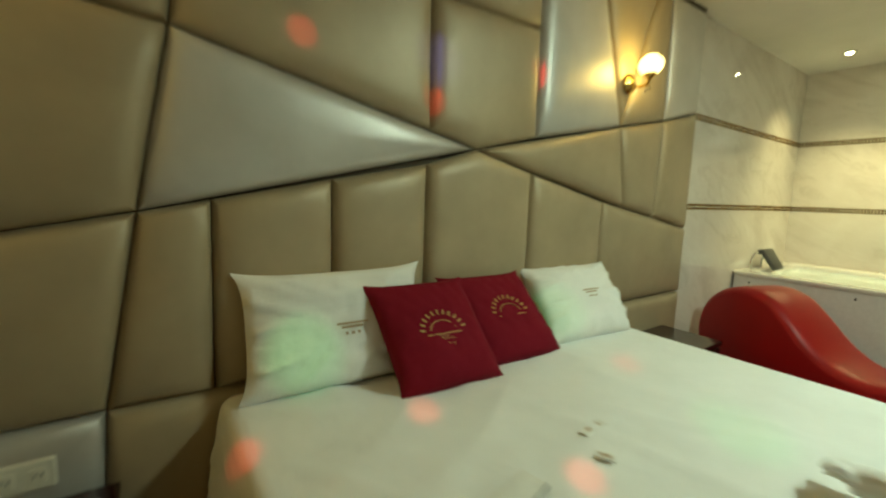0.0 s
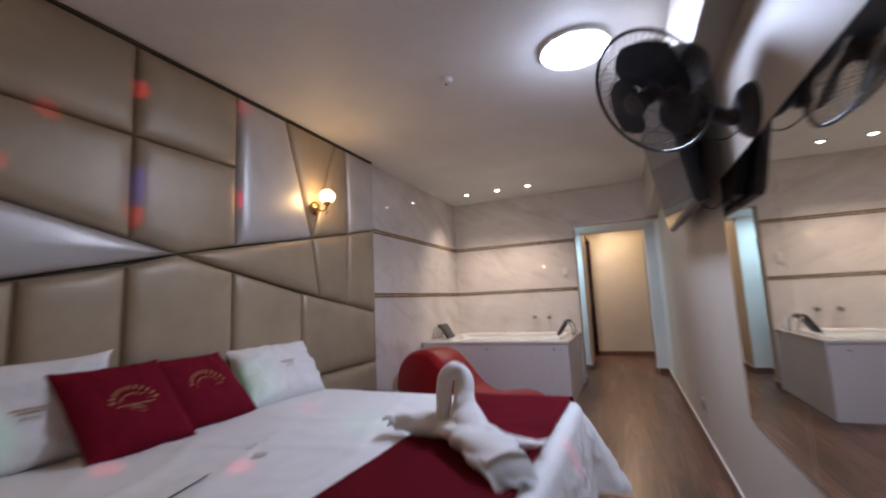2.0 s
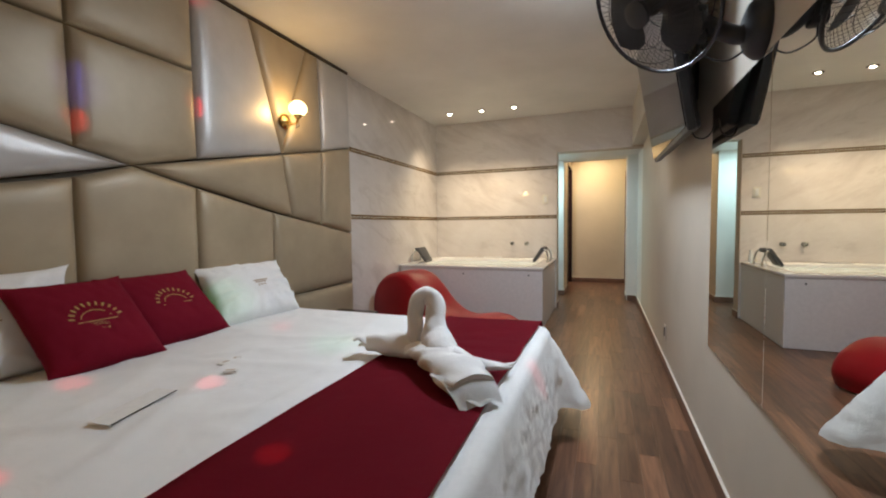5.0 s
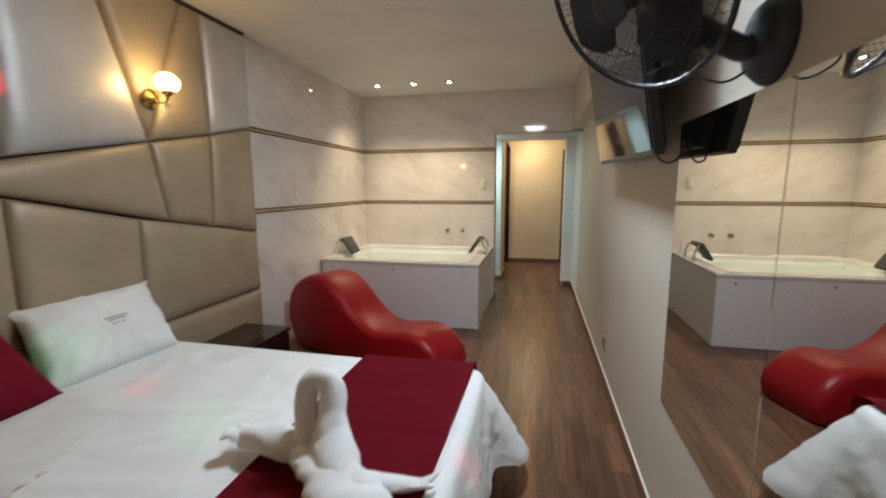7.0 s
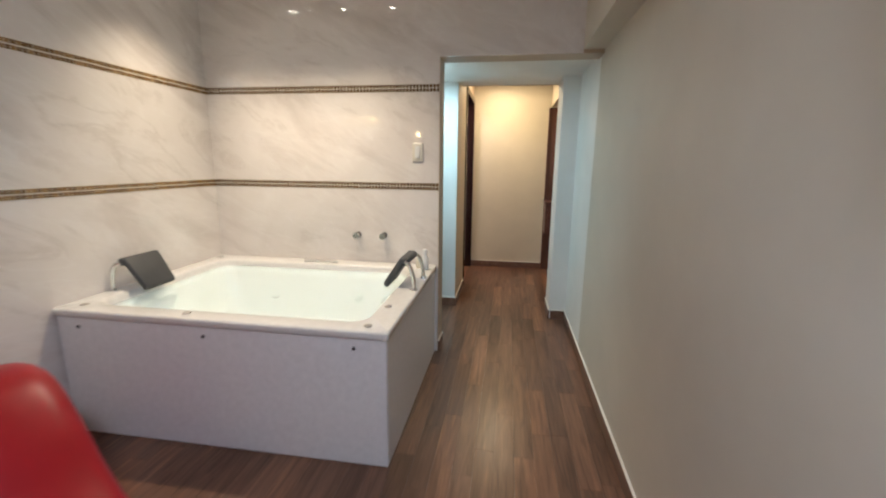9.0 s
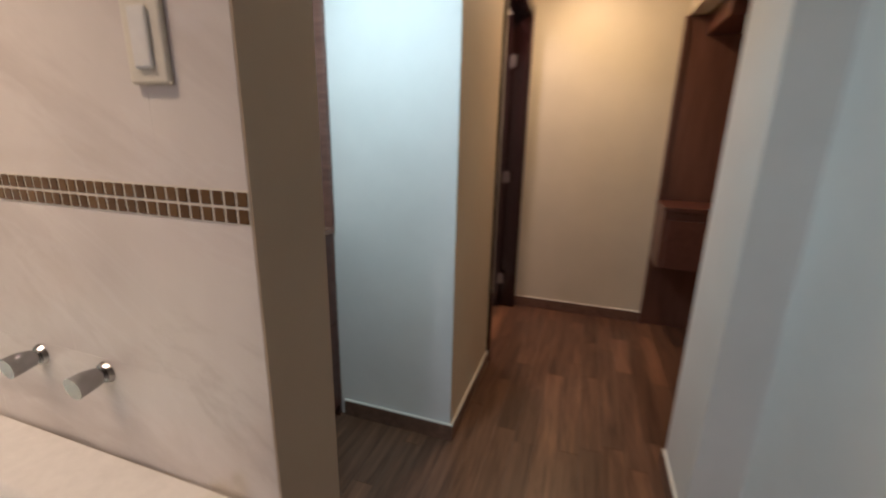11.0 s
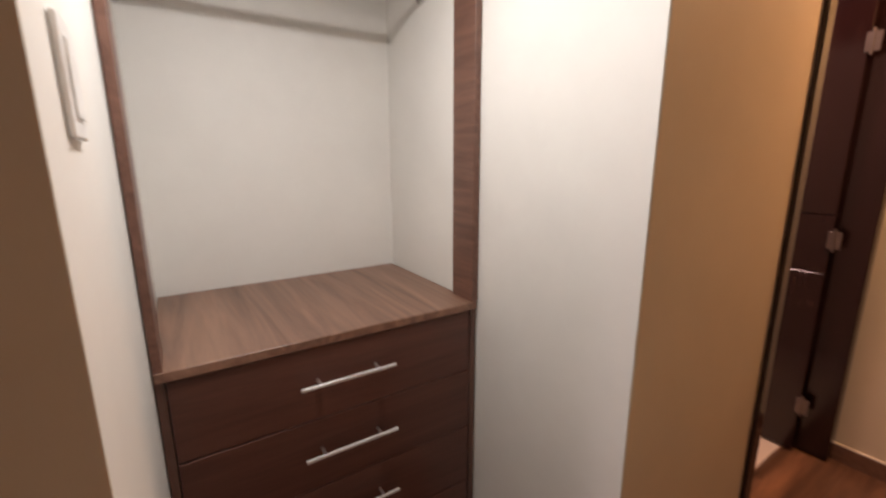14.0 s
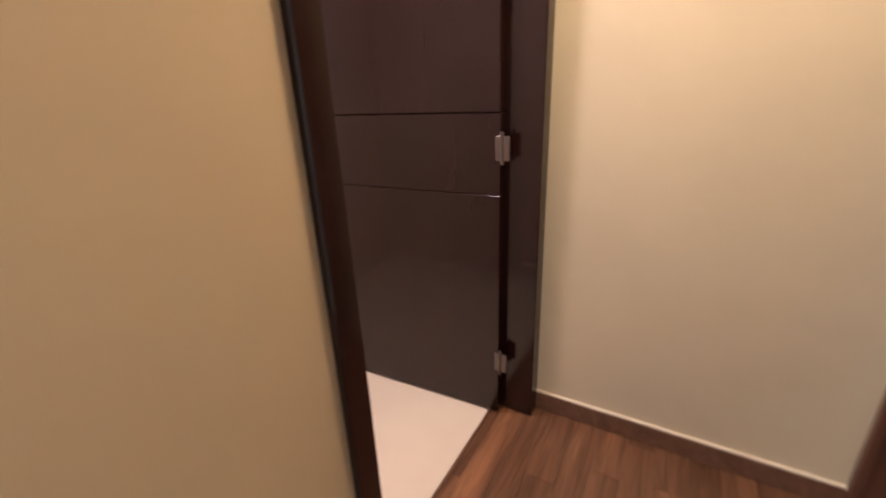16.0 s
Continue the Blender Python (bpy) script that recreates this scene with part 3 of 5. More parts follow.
PANELS = [
    ("g", [(-1.3, 0.86), (0.434, 1.181), (0.534, 1.721), (-1.3, 1.88)]),
    ("g", [(-1.3, 1.88), (0.534, 1.721), (0.66, 2.56), (-1.3, 2.56)]),
    ("g", [(-1.3, 0.59), (0.335, 0.596), (0.434, 1.181), (-1.3, 0.86)]),
    ("g", [(0.335, 0.596), (0.618, 0.593), (0.627, 1.22), (0.434, 1.181)]),
    ("g", [(0.618, 0.593), (1.017, 0.597), (1.019, 1.302), (0.627, 1.22)]),
    ("g", [(1.017, 0.597), (1.42, 0.60), (1.426, 1.383), (1.019, 1.302)]),
    ("g", [(1.42, 0.60), (2.04, 0.603), (2.042, 1.384), (1.688, 1.466), (1.426, 1.383)]),
    ("g", [(2.04, 0.603), (2.64, 0.606), (2.649, 1.251), (2.042, 1.384)]),
    ("g", [(2.64, 0.606), (3.66, 0.606), (3.66, 1.075), (3.2, 1.158), (2.649, 1.251)]),
    ("s", [(0.434, 1.181), (1.688, 1.466), (0.534, 1.721)]),
    ("g", [(0.534, 1.721), (1.438, 1.524), (1.43, 2.065), (0.575, 2.065)]),
    ("g", [(0.575, 2.065), (1.43, 2.065), (1.43, 2.56), (0.66, 2.56)]),
    ("g", [(1.438, 1.524), (1.688, 1.466), (2.061, 1.552), (2.055, 2.065), (1.43, 2.065)]),
    ("g", [(1.43, 2.065), (2.055, 2.065), (2.055, 2.56), (1.43, 2.56)]),
    ("s", [(2.061, 1.552), (2.761, 1.687), (2.48, 2.56), (2.055, 2.56)]),
    ("g", [(2.761, 1.687), (3.07, 2.56), (2.48, 2.56)]),
    ("g", [(2.761, 1.687), (3.238, 1.781), (3.215, 2.56), (3.07, 2.56)]),
    ("s", [(3.238, 1.781), (3.66, 1.878), (3.66, 2.56), (3.215, 2.56)]),
    ("g", [(1.688, 1.466), (2.852, 1.222), (2.761, 1.687)]),
    ("g", [(2.852, 1.222), (3.2, 1.158), (3.238, 1.781), (2.761, 1.687)]),
    ("g", [(3.2, 1.158), (3.66, 1.075), (3.66, 1.878), (3.238, 1.781)]),
    ("s", [(-1.3, 0.02), (0.30, 0.02), (0.335, 0.596), (-1.3, 0.59)]),
    ("g", [(0.30, 0.02), (1.6, 0.02), (1.6, 0.601), (0.335, 0.596)]),
    ("g", [(1.6, 0.02), (3.66, 0.02), (3.66, 0.606), (1.6, 0.601)]),
]
headboard = thing("padded_headboard_wall", (0, 1.6, 0), "gold and silver leatherette panels padding the whole wall", "headboard")
# The backing's dark brown supplies the shadow between the pads.
part("backing", slab(-0.012, 0.004, -1.3, 3.664, 0.0, 2.575), M_DARKSEAM, headboard, "backing coloured dark as shade in the seams")
for tone, poly in PANELS:
    part("panel", pad(poly), M_SILVER if tone == "s" else M_GOLD, headboard, "silver leatherette panel" if tone == "s" else "", 50)
part("top_trim", slab(0.0, 0.05, -1.3, 3.664, 2.56, 2.579, 0.003, 1), M_DARKSEAM, headboard, "dark strip under the ceiling")

# ---- bed ----
BX0, BX1, BY0, BY1, BZ = 0.09, 2.04, 0.62, 2.60, 0.58
bed = thing("bed", (1.0, 1.63, 0), "wide bed with a dark base under a white sheet", "bed")
part("base", slab(BX0 + 0.02, BX1 - 0.10, BY0 + 0.10, BY1 - 0.10, 0.05, 0.28, 0.01), M_ESPRESSO, bed, "dark wooden base")
part("mattress", slab(BX0, BX1 - 0.012, BY0 + 0.012, BY1 - 0.012, 0.28, BZ - 0.012, 0.05, 4), M_SHEET, bed)
for lx in (0.25, 1.93):
    for ly in (0.75, 2.46):
        part("leg", slab(lx - 0.045, lx + 0.045, ly - 0.045, ly + 0.045, 0, 0.27, 0.006), M_ESPRESSO, bed, "square dark wooden leg")


def edge_path(x0, x1, y0, y1, r, step=0.03):
    """Points and outward directions round the near side, the foot and the far side."""
    out = []
    n = int((x1 - r - x0) / step)
    out += [(Vector((x0 + (x1 - r - x0) * i / n, y0, 0)), Vector((0, -1, 0))) for i in range(n)]
    for i in range(7):
        a = -math.pi / 2 + math.pi / 2 * i / 6
        out.append((Vector((x1 - r + r * math.cos(a), y0 + r + r * math.sin(a), 0)), Vector((math.cos(a), math.sin(a), 0))))
    n = int((y1 - y0 - 2 * r) / step)
    out += [(Vector((x1, y0 + r + (y1 - y0 - 2 * r) * i / n, 0)), Vector((1, 0, 0))) for i in range(1, n)]
    for i in range(7):
        a = math.pi / 2 * i / 6
        out.append((Vector((x1 - r + r * math.cos(a), y1 - r + r * math.sin(a), 0)), Vector((math.cos(a), math.sin(a), 0))))
    n = int((x1 - r - x0) / step)
    out += [(Vector((x1 - r - (x1 - r - x0) * i / n, y1, 0)), Vector((0, 1, 0))) for i in range(1, n + 1)]
    return out


def drape(x0, x1, y0, y1, z, hem, lift=0.0, flare=0.10, folds=0.022, keep=None, seed=0.0, dip=0.10):
    """A sheet lying on the bed and hanging over three sides."""
    bm = bmesh.new()
    inset_d = 0.05
    nx, ny = 80, 84
    grid = {}
    for i in range(nx + 1):
        for j in range(ny + 1):
            x, y = x0 + (x1 - inset_d - x0) * i / nx, y0 + inset_d + (y1 - y0 - 2 * inset_d) * j / ny
            e = min(i, nx - i, j, ny - j) / 7
            w = noise.noise(Vector((x * 2.3 + seed, y * 3.1, 0.3))) * 0.007 + noise.noise(Vector((x * 9, y * 5 + x * 4, seed))) * 0.003
            if x < 1.38:
                w += 0.010 * (1 - abs(noise.noise(Vector((x * 3.2 + y * 1.5, y * 1.2 - x, 4.0))))) ** 9 + 0.004 * noise.noise(Vector((x * 14, y * 9, 2.0)))
                w += 0.012 * (1 - abs(noise.noise(Vector((x * 1.6 - y * 2.6, y * 0.9 + x * 0.5, 11.0))))) ** 14
            grid[i, j] = bm.verts.new((x, y, z + lift + w * min(1, e)))
    for i in range(nx):
        for j in range(ny):
            bm.faces.new((grid[i, j], grid[i + 1, j], grid[i + 1, j + 1], grid[i, j + 1]))
    path = edge_path(x0, x1, y0, y1, 0.10, 0.02)
    prev = None
    for s, (p, o) in enumerate(path):
        col = []
        near = min((p - Vector((x1, y0, 0))).length, (p - Vector((x1, y1, 0))).length)
        corner = math.exp(-(near / 0.12) ** 2)
        f1 = noise.noise(Vector((s * 0.107, seed, 0.0))) + 0.5 * math.sin(s * 0.37 + 2 * noise.noise(Vector((s * 0.033, 3, seed))))
        f2 = noise.noise(Vector((s * 0.30, seed, 5.0)))
        h = hem - dip * corner + 0.02 * noise.noise(Vector((s * 0.06, 8, seed)))
        for v in range(25):
            if v < 5:
                a = math.pi / 2 * v / 4
                off, zz = -inset_d + inset_d * math.sin(a), z + lift - inset_d * (1 - math.cos(a))
                fold = 0
            else:
                k = (v - 4) / 20
                zz = z + lift - inset_d - (z - inset_d - h) * k
                fold = folds * (0.4 + 0.6 * k) * k ** 0.5
                off = flare * (0.28 * k + 1.34 * corner * k ** 0.85) + (f1 * fold + f2 * fold * 0.6)
                off += 0.7 * fold * noise.noise(Vector((s * 0.2, k * 5, seed + 9)))
                crease = 1 - abs(noise.noise(Vector((s * 0.085 + k * 1.3, k * 0.9, seed + 2))))
                off += min(1, k * 4) * (1 - 0.5 * k) * (0.013 * crease ** 9 + 0.005 * noise.noise(Vector((s * 0.62, k * 9, seed + 4))) + 0.0085 * noise.noise(Vector((s * 1.1, k * 15, seed))))
                off += min(1, k * 3) * 0.006 * (1 - abs(noise.noise(Vector((s * 0.42 - k * 3.4, k * 6.5 + s * 0.11, seed + 7))))) ** 4
            col.append(bm.verts.new(p + o * off + Vector((0, 0, zz))))
        if prev:
            for v in range(24):
                bm.faces.new((prev[v], prev[v + 1], col[v + 1], col[v]))
        prev = col
    bmesh.ops.remove_doubles(bm, verts=bm.verts, dist=0.006)
    return bm


bed_sheet = tagged(link_mesh("bed_sheet", drape(BX0, BX1, BY0, BY1, BZ, 0.20, flare=0.17, folds=0.010, dip=0.10), M_SHEET, 70),
                   "white cotton sheet hanging in folds over the bed", "bedding")


def runner(x0=1.43, x1=1.975, n=14, lift=0.0):
    """The burgundy strip laid across the foot of the bed, falling over both sides."""
    bm = bmesh.new()
    prof = []
    for k in range(9):
        prof.append((BY0 - 0.05 - 0.014 * math.sin(k * 0.4), 0.16 + (0.52 - 0.16) * k / 8))
    for k in range(1, 6):
        a = math.pi / 2 * k / 5
        prof.append((BY0 + 0.03 - 0.078 * math.cos(a), 0.53 + 0.064 * math.sin(a)))
    for k in range(1, 40):
        prof.append((BY0 + 0.03 + (BY1 - BY0 - 0.06) * k / 40, BZ + 0.014))
    for k in range(0, 6):
        a = math.pi / 2 * k / 5
        prof.append((BY1 - 0.03 + 0.066 * math.sin(a), 0.53 + 0.064 * math.cos(a)))
    for k in range(1, 9):
        prof.append((BY1 + 0.038 + 0.012 * math.sin(k * 0.4), 0.52 - (0.52 - 0.2) * k / 8))
    cols = []
    for i in range(n + 1):
        col = []
        for q, (y, z) in enumerate(prof):
            x = x0 + (x1 - x0) * i / n + 0.006 * math.sin(y * 3)
            out = lift * (-1 if y < 1.6 else 1)
            w = noise.noise(Vector((x * 2.3, y * 3.1, 0.3))) * 0.007 + noise.noise(Vector((x * 9, y * 5 + x * 4, 0.0))) * 0.003
            ridge = 0.009 * math.exp(-((y - 2.02 - 0.1 * (x - 1.7)) / 0.02) ** 2) + 0.008 * math.exp(-((y - 2.22 + 0.3 * (x - 1.6)) / 0.016) ** 2) * (x > 1.6)
            side = q < 9 or q >= len(prof) - 8
            dy = (0.02 * noise.noise(Vector((x * 9, z * 2, y))) if side else 0) * (-1 if y < 1.6 else 1)
            col.append(bm.verts.new((x, y + dy + (out if q < 13 or q > len(prof) - 13 else 0), z + (0 if side else w + ridge + lift))))
        cols.append(col)
    for a, b in zip(cols, cols[1:]):
        for q in range(len(prof) - 1):
            bm.faces.new((a[q], a[q + 1], b[q + 1], b[q]))
    bmesh.ops.solidify(bm, geom=bm.faces, thickness=-0.004)
    return bm


bed_runner = thing("bed_runner", (1.69, 1.63, BZ), "burgundy cloth runner across the foot of the bed", "bed runner")
part("cloth", runner(), M_BURG, bed_runner, "", 60)
part("hem", runner(1.429, 1.443, 1, 0.0022), M_BURG, bed_runner, "stitched hem", 60)
part("hem", runner(1.962, 1.976, 1, 0.0022), M_BURG, bed_runner, "stitched hem", 60)


def cushion(w, h, d, n=34, seed=0.0, droop=0.0, ear=0.05, crumple=1.0):
    """A stuffed pillow standing upright: x is its thickness, y its width, z its height."""
    bm = bmesh.new()
    for sgn in (-1, 1):
        g = {}
        for i in range(n + 1):
            for j in range(n + 1):
                u, v = 2 * i / n - 1, 2 * j / n - 1
                e = (1 - abs(u) ** 3.2) * (1 - abs(v) ** 3.2)
                y = u * w / 2 * (1 - ear * (1 - abs(v) ** 4) * abs(u))
                z = (v + 1) * h / 2
                z += -ear * h * 0.5 * (1 - abs(u) ** 4) * (1 if v > 0.5 else 0) * (v - 0.5) * 2
                wr = 0.010 * noise.noise(Vector((u * 2.2 + seed, v * 2.5, sgn))) * e + 0.005 * noise.noise(Vector((u * 7 + seed, v * 6, sgn * 2))) * min(1, e * 5)
                r = math.hypot(u, v)
                wr += crumple * sgn * 0.011 * min(1, e * 4) * (1 - abs(noise.noise(Vector((math.atan2(v, u) * 1.9 + seed, r * 0.9, seed * 3))))) ** 6 * min(1, r * 1.3)
                wr += crumple * 0.004 * noise.noise(Vector((u * 13 + seed, v * 11, sgn * 5))) * min(1, e * 5)
                x = sgn * (d / 2 * e ** 0.55) * (1.08 - 0.25 * v) + wr + droop * v
                g[i, j] = bm.verts.new((x, y, z))
        for i in range(n):
            for j in range(n):
                q = (g[i, j], g[i + 1, j], g[i + 1, j + 1], g[i, j + 1])
                bm.faces.new(q if sgn > 0 else q[::-1])
    bmesh.ops.remove_doubles(bm, verts=bm.verts, dist=0.003)
    return bm


def put_pillow(name, label, w, h, d, at, lean, turn, slump, mat, seed, marks):
    e = thing(name, at, label, "pillow")
    m = Matrix.Translation(at) @ Matrix.Rotation(radians(turn), 4, "Z") @ Matrix.Rotation(radians(-lean), 4, "Y") @ Matrix(((1, 0, 0, 0), (0, 1, -slump, 0), (0, 0, 1, 0), (0, 0, 0, 1)))
    part("cover", turned(cushion(w, h, d, seed=seed, ear=0.07 if mat == M_CUSHION else 0.10, crumple=0.3 if mat == M_CUSHION else 1.7), m), mat, e, "", 60)
    marks(e, m, d)
    return e


def face(m, y, z, x):
    """A flat frame on a pillow's front, for print."""
    return m @ Matrix.Translation((x, y, z)) @ Matrix(((0, 0, 1, 0), (1, 0, 0, 0), (0, 1, 0, 0), (0, 0, 0, 1)))


def white_marks(e, m, d):
    bm = None
    for y, z, w in ((0.02, 0.215, 0.11), (0.02, 0.202, 0.08)):
        bm = slab(d / 2 + 0.012, d / 2 + 0.014, y - w / 2, y + w / 2, z - 0.0035, z + 0.0035, bm=bm)
    for k in (-1, 0, 1):
        bm = slab(d / 2 + 0.012, d / 2 + 0.014, 0.02 + k * 0.022 - 0.005, 0.02 + k * 0.022 + 0.005, 0.176, 0.186, bm=bm)
    part("print", turned(bm, m), M_TANINK, e, "small tan printed mark")


def red_marks(e, m, d):
    x = d / 2 + 0.0075
    for k in range(11):
        a = math.pi * (0.06 + 0.88 * k / 10)
        c = Matrix.Translation((x, 0.085 * math.cos(a), 0.185 + 0.075 * math.sin(a))) @ Matrix.Rotation(a - math.pi / 2, 4, "X")
        part("stitch", turned(slab(-0.001, 0.001, -0.004, 0.004, -0.009, 0.009, 0.0008, 1), m @ c), M_GOLDTHREAD, e)
    for k in range(9):
        a = math.pi * (0.14 + 0.72 * k / 8)
        c = Matrix.Translation((x, 0.055 * math.cos(a), 0.185 + 0.044 * math.sin(a))) @ Matrix.Rotation(a - math.pi / 2, 4, "X")
        part("stitch", turned(slab(-0.001, 0.001, -0.009, 0.009, -0.0015, 0.0015), m @ c), M_GOLDTHREAD, e)
    bar = slab(x - 0.001, x + 0.001, -0.07, 0.07, 0.177, 0.181)
    part("rule", turned(bar, m), M_GOLDTHREAD, e)
    letters("HOTEL", 0.021, face(m, 0.0, 0.164, x), "lettering", e, M_GOLDTHREAD)
    for k in (-1, 0, 1):
        star = bmesh.new()
        vs = [star.verts.new((x, 0.024 * k + (0.010 if i % 2 == 0 else 0.0045) * math.sin(i * math.pi / 5), 0.140 + (0.010 if i % 2 == 0 else 0.0045) * math.cos(i * math.pi / 5))) for i in range(10)]
        star.faces.new(vs)
        bmesh.ops.solidify(star, geom=star.faces, thickness=0.001)
        part("star", turned(star, m), M_GOLDTHREAD, e)


put_pillow("pillow", "plump white pillow leaning on the padded wall", 0.69, 0.42, 0.115, (0.205, 1.005, BZ + 0.004), 15, -2, 0.0, M_SHEET, 1.0, white_marks)
put_pillow("pillow", "white pillow with a small tan print, beside red cushions", 0.64, 0.42, 0.17, (0.34, 2.215, BZ + 0.004), 40, -4, -0.14, M_SHEET, 4.0, white_marks)
put_pillow("cushion", "burgundy cushion with gold emblem beside a white pillow", 0.43, 0.42, 0.125, (0.43, 1.325, BZ + 0.006), 36, -3, 0.12, M_CUSHION, 7.0, red_marks)
put_pillow("cushion", "burgundy cushion with gold emblem at the middle of the bed", 0.45, 0.41, 0.13, (0.375, 1.72, BZ + 0.006), 37, -3, 0.19, M_CUSHION, 9.0, red_marks)

# ---- towel swan ----
swan = thing("towel_swan", (1.6, 1.75, BZ + 0.01), "white towel folded into a swan on the runner", "towel")
Z0 = BZ + 0.014
part("neck", sweep([(1.80, 1.60, Z0 + 0.05), (1.735, 1.665, Z0 + 0.075), (1.69, 1.728, Z0 + 0.11), (1.674, 1.765, Z0 + 0.17), (1.664, 1.786, Z0 + 0.232), (1.628, 1.786, Z0 + 0.266), (1.592, 1.772, Z0 + 0.232), (1.588, 1.762, Z0 + 0.14), (1.585, 1.765, Z0 + 0.05)],
                   [0.05, 0.062, 0.056, 0.043, 0.037, 0.034, 0.033, 0.032, 0.036], 18, 1.0, wobble=0.18, up=(-0.44, 0.9, 0)), M_TOWEL, swan, "", 60)
part("head", sweep([(1.61, 1.755, Z0 + 0.045), (1.51, 1.763, Z0 + 0.052), (1.43, 1.767, Z0 + 0.047), (1.365, 1.768, Z0 + 0.042)],
                   [0.046, 0.054, 0.048, 0.036], 16, 0.9, wobble=0.3), M_TOWEL, swan, "rolled towel end", 60)
for a, tilt in ((0.02, 0.03), (-0.03, 0.045), (0.0, 0.01)):
    part("frayed_corner", sweep([(1.372, 1.768, Z0 + 0.042), (1.338, 1.768 + a, Z0 + 0.03 + tilt), (1.316, 1.768 + a * 1.6, Z0 + 0.02 + tilt)], [0.03, 0.024, 0.01], 10, 0.45, wobble=0.6), M_TOWEL, swan, "", 60)
part("body", sweep([(1.57, 1.76, Z0 + 0.04), (1.66, 1.70, Z0 + 0.06), (1.76, 1.62, Z0 + 0.062), (1.85, 1.54, Z0 + 0.05), (1.92, 1.47, Z0 + 0.036)],
                   [0.05, 0.066, 0.080, 0.088, 0.075], 22, 0.55, wobble=0.3), M_TOWEL, swan, "", 60)


def flap(points, width, thick=0.012, curl=0.03, seed=0.0):
    path = smooth_path(points, 6)
    bm = bmesh.new()
    cols = []
    for i, p in enumerate(path):
        d = (path[min(i + 1, len(path) - 1)] - path[max(i - 1, 0)]).normalized()
        s = Vector((-d.y, d.x, 0)).normalized()
        col = []
        for k in range(9):
            u = k / 8 - 0.5
            w = width * (1 - 0.25 * i / len(path))
            col.append(bm.verts.new(p + s * (u * w) + Vector((0, 0, curl * abs(u * 2) ** 2 + 0.010 * noise.noise(p * 9 + Vector((u * 3, seed, 0)))))))
        cols.append(col)
    for a, b in zip(cols, cols[1:]):
        for k in range(8):
            bm.faces.new((a[k], a[k + 1], b[k + 1], b[k]))
    bmesh.ops.solidify(bm, geom=bm.faces, thickness=thick)
    return bm


part("tail", sweep([(1.78, 1.645, Z0 + 0.05), (1.85, 1.665, Z0 + 0.048), (1.92, 1.69, Z0 + 0.034), (1.965, 1.71, Z0 + 0.026)], [0.036, 0.032, 0.026, 0.017], 12, 0.6, wobble=0.4), M_TOWEL, swan, "", 60)
for a in (-0.018, 0.02):
    part("frayed_corner", sweep([(1.96, 1.708, Z0 + 0.028), (1.985, 1.718 + a, Z0 + 0.03), (2.0, 1.725 + a * 1.6, Z0 + 0.034)], [0.016, 0.010, 0.004], 10, 0.6), M_TOWEL, swan, "", 60)
part("end_flap", flap([(1.83, 1.55, Z0 + 0.075), (1.885, 1.50, Z0 + 0.078), (1.935, 1.45, Z0 + 0.05), (1.965, 1.42, Z0 + 0.014)], 0.19, 0.018, curl=-0.02, seed=3.0), M_TOWEL, swan, "", 60)
part("end_flap", flap([(1.87, 1.50, Z0 + 0.03), (1.92, 1.465, Z0 + 0.022), (1.985, 1.435, Z0 + 0.012)], 0.14, 0.014, curl=0.0, seed=5.0), M_TOWEL, swan, "", 60)
part("fold", sweep([(1.74, 1.665, Z0 + 0.075), (1.79, 1.635, Z0 + 0.09), (1.85, 1.60, Z0 + 0.082), (1.905, 1.575, Z0 + 0.05)], [0.02, 0.034, 0.034, 0.02], 12, 0.5, wobble=0.4), M_TOWEL, swan, "", 60)

# ---- small papers on the bed ----


def packet(name, at, turn, w, d, label):
    e = thing(name, at, label, "packet")
    m = Matrix.Translation(at) @ Matrix.Rotation(radians(turn), 4, "Z")
    part("sleeve", turned(slab(-w / 2, w / 2, -d / 2, d / 2, 0, 0.006, 0.002, 1), m), M_PAPER, e)
    part("print", turned(slab(-w * 0.3, w * 0.3, -d * 0.18, d * 0.18, 0.0062, 0.0068), m), M_TANINK, e, "faint printed mark")
    return e


packet("paper_packet", (0.96, 1.418, BZ + 0.007), 30, 0.05, 0.03, "small white paper packet lying on the sheet")
packet("paper_packet", (0.855, 1.508, BZ + 0.007), 96, 0.11, 0.03, "small white packet with tan print on the sheet")

leaf_at = (0.955, 1.07, BZ + 0.017)
leaflet = thing("folded_leaflet", leaf_at, "thin white folded leaflet lying on the sheet", "leaflet")
part("sheet", turned(slab(-0.125, 0.125, -0.035, 0.035, 0, 0.0025, 0.001, 1), Matrix.Translation(leaf_at) @ Matrix.Rotation(radians(105), 4, "Z") @ Matrix.Rotation(radians(5), 4, "X")), M_PAPER, leaflet)
part("edge_strip", turned(slab(-0.125, 0.125, -0.039, -0.0352, 0, 0.004, 0.001, 1), Matrix.Translation(leaf_at) @ Matrix.Rotation(radians(105), 4, "Z") @ Matrix.Rotation(radians(5), 4, "X")), M_GREYPAD, leaflet, "dark edge strip")

# ---- nightstands ----


